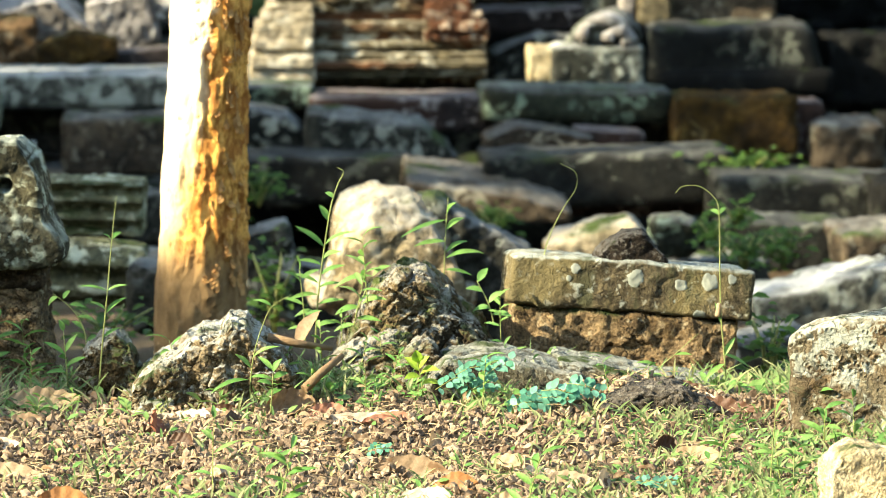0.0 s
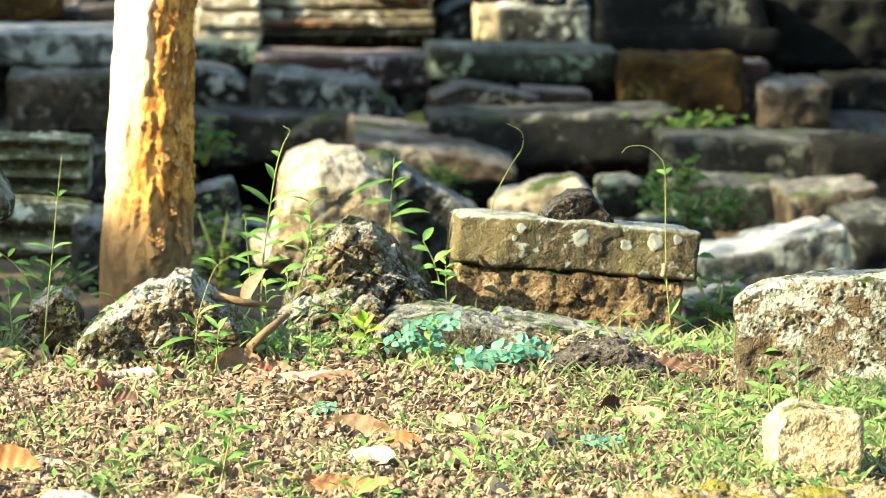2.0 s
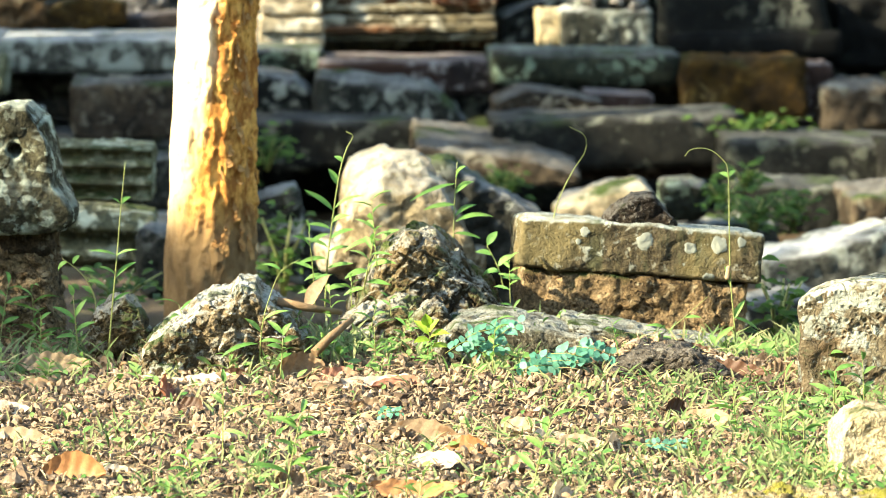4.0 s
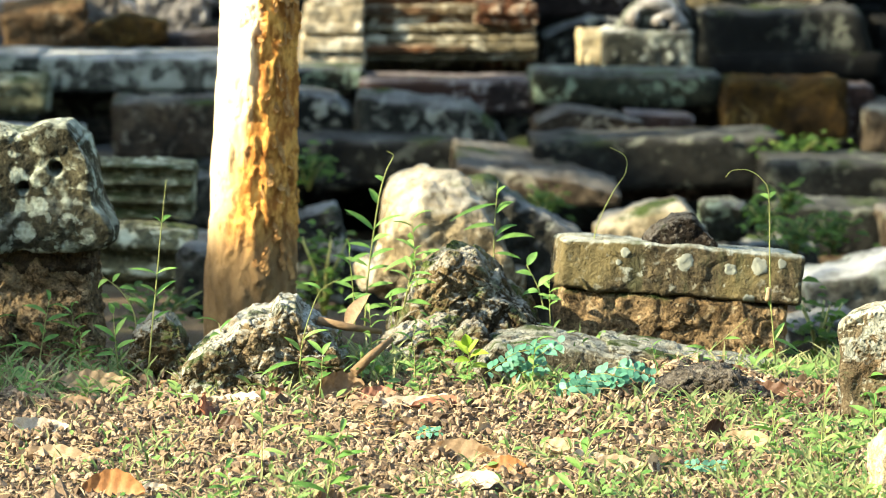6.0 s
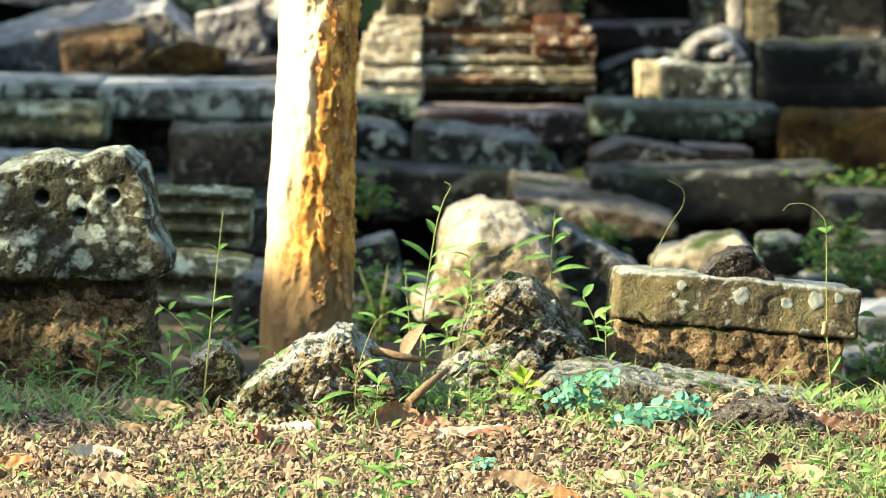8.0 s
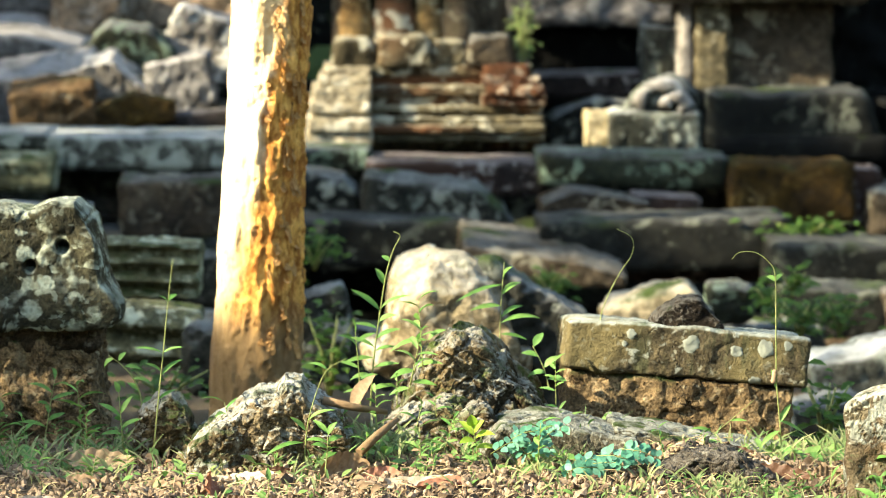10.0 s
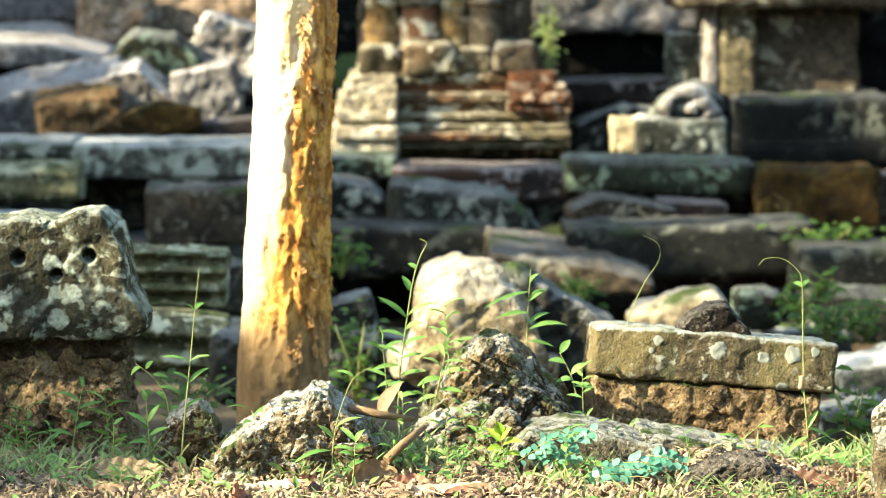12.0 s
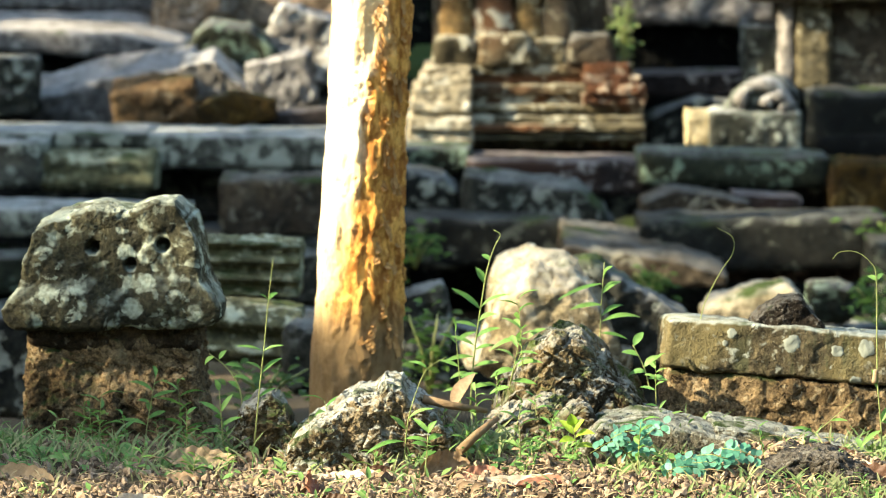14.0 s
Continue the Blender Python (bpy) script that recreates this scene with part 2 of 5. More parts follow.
GRAVEL = stone_material("cemented_gravel", (0.045, 0.037, 0.028), (0.15, 0.125, 0.092), (0.26, 0.25, 0.21), 0.15, 0.1, size=5.0, pits=0.3, relief=0.014, crust_skylight=(0.22, 0.2, 0.17), crust_skylight_amount=0.4, cracks=0.6)
DARK_ROCK = stone_material("dark_rock", (0.028, 0.02, 0.014), (0.1, 0.075, 0.05), (0.28, 0.27, 0.24), 0.2, 0.0, size=7.0, pits=0.35, relief=0.02, crust_skylight=(0.26, 0.25, 0.22), crust_skylight_amount=0.5)


# ---- shapes ----
def finish(name, me, mat, parent=None, label=""):
    ob = new(name, me)
    me.materials.append(mat)
    if parent:
        ob.parent = parent
    if label:
        ob["label"] = label
    return ob


def part(name, bm, mat, parent=None, label=""):
    """Links a bmesh as one mesh object under a thing or a part."""
    me = bpy.data.meshes.new(name)
    bm.to_mesh(me)
    bm.free()
    return finish(name, me, mat, parent, label)


def smooth_noise(p, octaves=4):
    return noise.fractal(p, 1.0, 2.1, octaves)


def rounded_box(w, d, h, n=8, r=0.2, amp=0.03, freq=2.0, seed=0.0, shape=None, pit=0.0, pit_size=0.05, octaves=4, ridge=0.0, crag=0.0, crumb=0.03):
    """Vertices and faces of a box with rounded, broken edges. shape(a, b, c) bends the unit point (-1 to 1)."""
    verts, faces, index = [], [], {}
    dims = (w, d, h)
    longest = max(dims)
    count = [max(3, int(round(n * s / longest))) for s in dims]

    def vertex(a, b, c):
        key = (round(a, 5), round(b, 5), round(c, 5))
        if key not in index:
            index[key] = len(verts)
            q = Vector(shape(a, b, c)) if shape else Vector((a, b, c))
            p = Vector((q.x * w / 2, q.y * d / 2, q.z * h / 2))
            rad = r * min(dims) / 2
            inner = Vector([max(-(s / 2 - rad), min(s / 2 - rad, v)) for s, v in zip((w, d, h), (a * w / 2, b * d / 2, c * h / 2))])
            flat = Vector((a * w / 2, b * d / 2, c * h / 2))
            out = flat - inner
            if out.length > rad:
                p += out.normalized() * rad - out
            way = Vector((a / max(w, 1e-6), b / max(d, 1e-6), c / max(h, 1e-6)))
            way = (Vector((a ** 5, b ** 5, c ** 5)) + 0.15 * Vector((a, b, c))).normalized()
            s = p * freq + Vector((seed * 7.13, seed * 3.7, seed * 5.1))
            push = amp * smooth_noise(s, octaves)
            if ridge:
                push += ridge * (0.35 - abs(noise.noise(s * 1.6)) - 0.5 * abs(noise.noise(s * 3.7)))
            if crag:
                # angular crumbs that stand off from one another, at two sizes
                for cs, ck in ((crumb, 1.0), (crumb * 0.42, 0.3)):
                    dist, cell = noise.voronoi(p / cs + Vector((seed * 3.1, seed, 0)) + 0.35 * noise.noise_vector(p / cs * 1.7))
                    push += crag * ck * (noise.noise(cell[0] * 2.37 + Vector((0.3, 0.7, 0.1))) * 1.3 - 0.35 * max(0.0, 0.3 - (dist[1] - dist[0])) / 0.3)
            if pit:
                near = noise.voronoi(p / pit_size + Vector((seed, 0, 0)))[0][0]
                push -= pit * max(0.0, 0.5 - near) * 2 * max(0.0, 0.1 + 1.5 * noise.noise(p * 0.2 / pit_size + Vector((seed, 4, 2))))
            p += way * push
            verts.append(p)
        return index[key]

    for axis in range(3):
        i, j = [k for k in range(3) if k != axis]
        for side in (-1, 1):
            for s in range(count[i]):
                for t in range(count[j]):
                    quad = []
                    for ds, dt in ((0, 0), (1, 0), (1, 1), (0, 1)):
                        q = [0, 0, 0]
                        q[axis] = side
                        q[i] = -1 + 2 * (s + ds) / count[i]
                        q[j] = -1 + 2 * (t + dt) / count[j]
                        quad.append(vertex(*q))
                    flip = (side == 1) == (axis == 1)
                    faces.append(quad[::-1] if flip else quad)
    return verts, faces


def stone_mesh(name, *args, **keys):
    verts, faces = rounded_box(*args, **keys)
    me = bpy.data.meshes.new(name)
    me.from_pydata(verts, [], faces)
    me.polygons.foreach_set("use_smooth", [True] * len(me.polygons))
    return me


SEED = [0]


def outline(points):
    """A shape whose top follows heights (0 to 1) given along its length (-1 to 1)."""
    def bend(a, b, c):
        for (a0, h0), (a1, h1) in zip(points, points[1:]):
            if a <= a1:
                break
        k = (a - a0) / (a1 - a0)
        return a, b, -1 + (c + 1) * (h0 + (h1 - h0) * k)
    return bend


def taper(top_left, top_right, back=1.0):
    """A shape whose top runs from top_left to top_right (-1 to 1)."""
    def bend(a, b, c):
        k = (c + 1) / 2
        mid, half = (top_left + top_right) / 2, (top_right - top_left) / 2
        return a * (1 - k) + (mid + a * half) * k, b * (1 - k + back * k), c
    return bend


def ribbed(ribs, depth):
    """Horizontal ribs along the front, as on a moulding."""
    def bend(a, b, c):
        return a, b + (depth * (0.5 + 0.5 * math.cos(c * math.pi * ribs)) if b < 0 else 0.0), c
    return bend


def stone(name, x, y, z, w, d, h, mat, label, category="stone", turn=0, lean=0, tip=0, n=16, r=0.14, amp=None, freq=None,
          group="", shape=None, pit=0.0, pit_size=0.05, parent=None, octaves=5, holes=(), ridge=0.0, crag=0.0, crumb=0.03):
    """One weathered block: its middle, its sizes, and how it is turned (about z), leans (about y) and tips (about x)."""
    SEED[0] += 1
    small = min(w, d, h)
    me = stone_mesh(name, w, d, h, n, r, small * 0.06 if amp is None else amp, (3.2 / small) if freq is None else freq, SEED[0], shape, pit, pit_size, octaves, ridge, crag, crumb)
    for hx, hz, hr, deep in holes:
        for v in me.vertices:
            if v.co.y < 0:
                k = math.hypot(v.co.x - hx, v.co.z - hz) / hr
                if k < 1.4:
                    v.co.y += deep * max(0.0, min(1.0, (1.4 - k) / 0.7))
    ob = finish(name, me, mat, parent)
    ob.matrix_world = pose(x, y, z, tip, lean, turn)
    if not parent:
        tagged(ob, label, category, group)
    return ob


# ---- ground ----
def ground_height(x, y):
    """Level soil up to the crest of stones, a slope down behind it, a low court beyond."""
    if y < 7.7:
        z = 0.0
    elif y < 16.0:
        s = (y - 7.7) / 8.3
        z = -0.66 * s * (2 - s) if s < 1 else -0.66
    else:
        z = -0.66
    near = max(0.0, 1 - abs(y - 6.5) / 4)
    # a low gravelly mound before the flat stones
    z += 0.05 * math.exp(-((x - 0.62) / 0.13) ** 2 - ((y - 7.32) / 0.13) ** 2)
    return z + near * 0.022 * noise.noise(Vector((x * 1.6, y * 1.6, 0))) + near * 0.012 * noise.noise(Vector((x * 5, y * 5, 3))) + near * 0.007 * noise.fractal(Vector((x * 13, y * 13, 5)), 0.9, 2.0, 3)


soil = Nodes("soil", 0.95, 0.15)
crumb = soil.cells(55)
tone = soil.mix(soil.ramp(soil.noise(1.7, 4), 0.35, 0.65), (0.095, 0.067, 0.043), (0.2, 0.147, 0.094))
tone = soil.mix(soil.ramp(soil.noise(40, 5, 0.7), 0.3, 0.7), soil.mix(0.55, tone, (0.02, 0.012, 0.008)), tone)
tone = soil.mix(soil.math("MULTIPLY", soil.ramp(soil.noise(3.3, 6, 0.7), 0.45, 0.8), 0.7), tone, (0.14, 0.14, 0.06))
SOIL = soil.done(tone, soil.math("SUBTRACT", soil.noise(60, 5, 0.7), crumb), 1.0, 0.02)


def build_ground():
    xs = [-400, -60, -12, -5] + [-2.4 + 0.02 * i for i in range(241)] + [5, 12, 60, 400]
    ys = [-400, -60, -6, 2, 4.5] + [5.0 + 0.02 * i for i in range(161)] + [8.5, 9, 9.6, 10.4, 11.5, 13, 15, 16, 18, 22, 30, 80, 600]
    verts = [(x, y, ground_height(x, y)) for y in ys for x in xs]
    k = len(xs)
    faces = [(j * k + i, j * k + i + 1, (j + 1) * k + i + 1, (j + 1) * k + i) for j in range(len(ys) - 1) for i in range(k - 1)]
    me = bpy.data.meshes.new("ground")
    me.from_pydata(verts, [], faces)
    me.polygons.foreach_set("use_smooth", [True] * len(faces))
    tagged(finish("ground", me, SOIL), "bare crumbly brown soil with sparse low grass", "ground", kind="structure")


build_ground()

# ---- unseen forest, added to shade the clearing ----
def tube(points, radii, sides=12, bm=None):
    """A tapered tube along points, closed at its ends."""
    bm = bm or bmesh.new()
    rings = []
    for k, p in enumerate(points):
        p = Vector(p)
        ahead = Vector(points[min(k + 1, len(points) - 1)]) - Vector(points[max(k - 1, 0)])
        q = ahead.to_track_quat("Z", "Y")
        rings.append([bm.verts.new(p + q @ Vector((math.cos(a) * radii[k], math.sin(a) * radii[k], 0)))
                      for a in [2 * math.pi * i / sides for i in range(sides)]])
    for a, b in zip(rings, rings[1:]):
        for i in range(sides):
            f = bm.faces.new((a[i], a[(i + 1) % sides], b[(i + 1) % sides], b[i]))
            f.smooth = True
    bm.faces.new(rings[0][::-1])
    bm.faces.new(rings[-1])
    return bm


leafy = Nodes("forest_leaf", 0.6, 0.3)
FOREST_LEAF = leafy.done(leafy.mix(leafy.island(), (0.025, 0.045, 0.012), (0.06, 0.09, 0.02)))
plain_bark = Nodes("forest_bark", 0.9, 0.2)
FOREST_BARK = plain_bark.done(plain_bark.mix(plain_bark.noise(8, 5, 0.6, plain_bark.stretch(1, 1, 0.3)), (0.07, 0.05, 0.03), (0.2, 0.15, 0.1)),
                              plain_bark.noise(25, 4), 0.8, 0.02)

# gaps cut in crowns: ground or stone to be sunlit, and the width there
SUN_GAPS = [(Vector((-0.17, 9.0, 0.62 + 0.16 * i)), 0.46) for i in range(12)]
SUN_GAPS += [(Vector((0.11, 10.300, -0.01)), 0.2), (Vector((0.22, 10.300, 0.07)), 0.14),
             (Vector((-0.03, 18.050, 0.2)), 0.46), (Vector((-0.03, 18.050, 0.05)), 0.4), (Vector((1.600, 18.200, 0.40)), 0.3), (Vector((-0.700, 8.000, 0.10)), 0.07), (Vector((0.443, 7.200, 0.036)), 0.01), (Vector((0.542, 7.220, 0.060)), 0.02),
             (Vector((0.088, 18.200, 0.533)), 0.15), (Vector((-1.404, 18.900, 0.186)), 0.12), (Vector((-0.998, 18.900, 0.237)), 0.2),
             (Vector((0.93, 12.55, -0.17)), 0.14), (Vector((0.440, 7.850, 0.186)), 0.02), (Vector((-0.160, 7.450, 0.110)), 0.14), (Vector((0.170, 7.780, 0.170)), 0.1),
             (Vector((-0.742, 21.000, 0.658)), 0.25), (Vector((0.800, 18.250, 0.42)), 0.24), (Vector((1.15, 20.0, 0.6)), 0.3), (Vector((1.37, 17.85, 0.2)), 0.07), (Vector((-1.715, 20.200, 0.374)), 0.22), (Vector((-0.995, 21.000, 0.475)), 0.2), (Vector((-0.700, 19.800, 0.386)), 0.1), (Vector((0.838, 6.100, 0.069)), 0.3), (Vector((0.915, 6.950, 0.185)), 0.07)]
gap_rng = random.Random(5)
for gi in range(30):
    gy = 5.9 + 0.8 * gap_rng.random() ** 0.8
    gx = -1.2 + 2.9 * gap_rng.random()
    SUN_GAPS.append((Vector((gx, gy, 0.0)), 0.03 + 0.07 * gap_rng.random()))


def lets_sun_in(q):
    # the open soil in front lies almost wholly in the sun
    foot = q - TO_SUN * (q.z / TO_SUN.z)
    edge = 6.5 + 0.3 * noise.noise(foot * 2.0)
    if -2.2 < foot.x < 2.4 and 2.5 < foot.y < edge and noise.noise(foot * 1.5 + Vector((3, 8, 1))) > -0.9:
        return True
    # flecks of sun on the crest
    if -2.2 < foot.x < 2.4 and edge <= foot.y < 8.6 and noise.noise(foot * 3.6 + Vector((5, 2, 9))) > (0.13 if foot.y > 7.2 else -0.24):
        return True
    for p, r in SUN_GAPS:
        w = q - p
        along = w.dot(TO_SUN)
        if along > 0 and (w - along * TO_SUN).length < r + 0.1:
            return True
    return False


# an added tree out of view that blocks sun and low sky
def forest_tree(k, count, rng, low=0.0, high=9.5):
    a = 2 * math.pi * k / count - 0.131
    # crown height is set by how much sky each side should lose
    high = 5.0 if math.cos(a) < -0.55 else 7.5 if math.sin(a) > 0.2 else high
    cx, cy = 0.5 + 14.5 * math.sin(a), 9.0 + 14.5 * math.cos(a)
    thing = tagged(new("forest_tree"), "unseen leafy tree added round the clearing to block sun and sky", "tree", "trees round the clearing")
    part("trunk", tube([(cx, cy, -0.8), (cx + 0.2, cy, 3), (cx, cy + 0.2, 7.5)], [0.3, 0.22, 0.1], 9), FOREST_BARK, thing)
    verts, faces = [], []
    for _ in range(1500 if math.sin(a - SUN_AZ + math.pi / 2) > 0.4 else 900):
        b = a + (rng.random() - 0.5) * 2 * math.pi / count * 1.25
        rad = 13.0 + 3.0 * rng.random()
        q = Vector((0.5 + rad * math.sin(b), 9.0 + rad * math.cos(b), low + (high + 1.0 * math.sin(5 * a) - low) * rng.random()))
        if lets_sun_in(q):
            continue
        size = 0.3 + 0.3 * rng.random()
        turn = Euler((rng.random() * 6.3, rng.random() * 6.3, rng.random() * 6.3)).to_matrix()
        i = len(verts)
        for x, y, z in ((-1, 0, 0), (-0.2, 0.42, 0.08), (1, 0, -0.1), (-0.2, -0.42, 0.08)):
            verts.append(q + turn @ Vector((x, y, z)) * size * 0.8)
        faces.append((i, i + 1, i + 2, i + 3))
    me = bpy.data.meshes.new("crown")
    me.from_pydata(verts, [], faces)
    finish("crown", me, FOREST_LEAF, thing)


forest_rng = random.Random(11)
for k in range(18):
    forest_tree(k, 18, forest_rng)

# ---- ruined terrace behind ----
BLOCKS = "fallen blocks of the ruined terrace"


def course(u, mat, label, **k):
    x, y, z, w, d, h = u
    d, y = 0.6 * d, y - 0.2 * d
    small = min(w, d, h)
    k = {"n": 30, "octaves": 6, "ridge": 0.07 * small, "crag": 0.035 * small, "crumb": 0.45 * small, **k}
    return stone("stone_block", x, y, z, w, d, h, mat, label, "stone block", group=BLOCKS, **k)


GREY_L = "weathered grey sandstone block with pale lichen in the ruin"
DARK_L = "dark sandstone block in the ruined terrace wall"
BROWN_L = "brown laterite block in the ruined terrace wall"
PURP_L = "purplish sandstone slab in the ruined terrace wall"
LITE_L = "pale grey broken sandstone block lying on the terrace"

# upper heap on the terrace
course((-2.220, 22.100, 0.626, 1.571, 1.200, 0.378), HEAP, "long dark sandstone slab on top of the heap", lean=0.5)
course((-1.238, 20.900, 0.493, 0.360, 0.600, 0.274), HEAP_BROWN, "pale brown squared block on the heap", lean=2)
course((-0.904, 21.450, 0.561, 0.830, 0.900, 0.347), HEAP_BROWN, BROWN_L, lean=1)
course((-2.001, 20.750, 0.385, 1.595, 1.500, 0.115), HEAP, "long tilted grey slab lying on the terrace", lean=3, tip=5, amp=0.015, freq=4.0, shape=outline([(-1, 0.7), (0.6, 1), (1, 0.5)]))
# the underside's shade is put into this slab's colour
course((-1.933, 20.650, 0.235, 1.788, 0.900, 0.13), DEEP_SHADE, "slab coloured dark for the shade under a tilted slab")
course((-0.969, 19.900, 0.341, 0.474, 0.600, 0.238), GREEN_STONE, "dark rounded boulder among the fallen blocks", r=0.6, n=18, shape=outline([(-1, 0.6), (-0.5, 1), (0.3, 0.9), (1, 0.3)]))
course((-0.660, 20.100, 0.337, 0.345, 0.600, 0.300), LIGHT_STONE, LITE_L, lean=20)
course((-1.549, 19.550, 0.142, 0.838, 0.700, 0.267), HEAP, GREY_L, lean=-3, tip=14, shape=outline([(-1, 0.55), (0.2, 0.95), (1, 1)]))
course((-1.289, 19.000, 0.118, 0.377, 0.600, 0.171), LATERITE, "tilted block with orange-brown broken face", lean=-7, tip=10)
course((-1.022, 19.150, 0.215, 0.332, 0.500, 0.197), LIGHT_STONE, LITE_L, lean=14, tip=10, shape=outline([(-1, 0.7), (-0.2, 1), (1, 0.5)]))
course((-0.722, 19.050, 0.187, 0.291, 0.500, 0.246), HEAP, "upright broken purplish sandstone block", lean=-12)
course((-0.906, 18.550, 0.106, 0.344, 0.500, 0.143), ORANGE, "small tilted orange-brown block on the terrace", lean=-8, shape=outline([(-1, 0.7), (0, 1), (1, 0.6)]))
course((-0.584, 18.700, 0.055, 0.457, 0.600, 0.080), PURPLE, PURP_L, lean=-4)
course((-2.155, 19.150, 0.181, 0.653, 0.700, 0.258), SANDSTONE, "block with carved grooves lying on the terrace", n=26, shape=ribbed(3, 0.12))
# terrace edge
course((-1.876, 18.050, 0.023, 1.313, 1.300, 0.068), EDGE, "long terrace edging slab with worn moulding", lean=0.5, n=26)
course((-0.833, 18.050, -0.029, 0.806, 1.300, 0.143), EDGE, "long terrace edging slab with worn moulding", lean=0.5, n=26)
course((-1.941, 17.450, -0.061, 0.640, 0.700, 0.187), EDGE, GREY_L, n=20)
course((-1.403, 17.450, -0.094, 0.456, 0.700, 0.158), RIBBED, "lichened carved block under the terrace edge", n=26, shape=ribbed(2, 0.1))
course((-1.099, 18.150, -0.191, 0.314, 0.500, 0.098), SANDSTONE, DARK_L)
course((-0.683, 17.150, -0.213, 0.423, 0.700, 0.233), BROWN, BROWN_L, r=0.15, n=20)
course((-1.652, 16.850, -0.243, 1.302, 0.900, 0.118), EDGE, DARK_L, lean=1)
course((-1.905, 16.650, -0.430, 0.917, 0.900, 0.150), GREEN_STONE, DARK_L)
course((-1.230, 16.950, -0.462, 0.579, 0.900, 0.187), SANDSTONE, DARK_L)
course((-0.387, 16.950, -0.478, 0.489, 0.900, 0.197), SANDSTONE, DARK_L)
course((-1.777, 16.450, -0.660, 1.124, 0.900, 0.260), GREEN_STONE, DARK_L)
course((-0.746, 15.850, -0.657, 0.811, 0.900, 0.256), SANDSTONE, DARK_L)
# right of the trunk
course((-0.109, 17.850, -0.059, 0.456, 0.900, 0.096), GREEN_STONE, "mossy course below the carved pilaster", lean=0.5, r=0.12)
course((0.474, 17.750, -0.126, 0.752, 0.900, 0.144), PURPLE, PURP_L, lean=1, n=20)
course((-0.063, 17.150, -0.155, 0.298, 0.700, 0.175), SANDSTONE, GREY_L, r=0.4, lean=4, shape=outline([(-1, 1), (0.4, 0.9), (1, 0.45)]))
course((0.379, 16.950, -0.179, 0.606, 0.700, 0.210), SANDSTONE, "rounded grey sandstone block", r=0.4, lean=3, n=20, shape=outline([(-1, 1), (0.5, 0.85), (1, 0.3)]))
course((0.083, 16.600, -0.310, 0.795, 0.800, 0.191), SHADED_SANDSTONE, DARK_L, lean=1, n=20)
course((0.753, 16.150, -0.319, 0.619, 1.100, 0.135), BROWN, "flat purplish grey slab on the rubble", lean=3, tip=5, amp=0.01, shape=outline([(-1, 1), (0.4, 0.7), (1, 0.35)]))
course((1.190, 17.650, -0.090, 0.780, 0.900, 0.133), GREEN_STONE, "mossy green sandstone slab", lean=1.5, n=20)
course((1.012, 17.100, -0.202, 0.426, 0.800, 0.123), BROWN, "brownish broken block between two courses", shape=outline([(-1, 0.6), (-0.4, 1), (1, 0.6)]))
course((1.308, 17.200, -0.213, 0.272, 0.600, 0.073), PURPLE, "small broken purplish block between two courses", lean=4)
course((1.234, 16.450, -0.302, 0.956, 0.900, 0.204), SHADED_SANDSTONE, "large dark sandstone block with reddish stain", lean=-1, r=0.12, n=24)
course((1.308, 16.700, -0.425, 0.789, 0.800, 0.089), PURPLE, "reddish slab under a dark block")
course((1.829, 17.400, -0.170, 0.501, 0.800, 0.243), ORANGE, "orange-brown laterite block under a pillar base", n=20)
course((2.280, 17.350, -0.254, 0.317, 0.700, 0.215), BROWN, "rounded brown block beside the pillar base", r=0.5)
course((2.128, 17.350, -0.206, 0.136, 0.500, 0.256), PURPLE, "narrow upright purplish stone in the wall")
course((2.006, 16.050, -0.353, 0.817, 0.900, 0.170), SHADED_SANDSTONE, "long dark slab with a reddish lower edge", lean=2, n=20)
course((0.940, 12.750, -0.206, 0.328, 0.500, 0.131), BOULDER, "rounded yellowish stone behind the slab", r=0.7, lean=-4, n=20, shape=outline([(-1, 0.65), (0, 0.95), (0.6, 1), (1, 0.5)]))
course((1.209, 13.200, -0.241, 0.139, 0.400, 0.126), GREEN_STONE, LITE_L, r=0.6)
course((1.353, 13.450, -0.394, 0.337, 0.500, 0.128), SANDSTONE, DARK_L)
course((1.704, 14.600, -0.390, 0.438, 0.800, 0.165), SHADED_SANDSTONE, PURP_L, lean=3)
course((1.991, 14.200, -0.399, 0.314, 0.800, 0.214), BROWN, "broken brownish slab among the rubble", lean=-5)
course((1.506, 11.800, -0.298, 0.417, 0.600, 0.163), EDGE, "tilted grey slab with pale lichen", lean=-13, n=24, r=0.3)
course((1.202, 10.600, -0.298, 0.223, 0.400, 0.125), SANDSTONE, "smooth grey stone in the hollow", lean=-8, r=0.5)
# right-hand blocks, coloured nearly black for the deep shade there
course((2.579, 15.650, -0.373, 0.835, 0.900, 0.241), DEEP_SHADE, DARK_L)
course((2.271, 13.650, -0.469, 0.672, 0.900, 0.302), SHADED_SANDSTONE, DARK_L)
course((2.961, 17.850, -0.283, 0.932, 0.900, 0.244), DEEP_SHADE, DARK_L)
course((2.641, 18.450, -0.006, 0.637, 0.900, 0.312), DEEP_SHADE, DARK_L)
course((3.297, 18.850, 0.099, 0.633, 0.900, 0.624), DEEP_SHADE, DARK_L)
course((2.503, 19.650, 0.413, 0.521, 0.900, 0.582), DEEP_SHADE, DARK_L)
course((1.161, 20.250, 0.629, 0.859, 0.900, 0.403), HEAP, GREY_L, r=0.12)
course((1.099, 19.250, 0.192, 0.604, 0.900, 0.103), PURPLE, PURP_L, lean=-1)
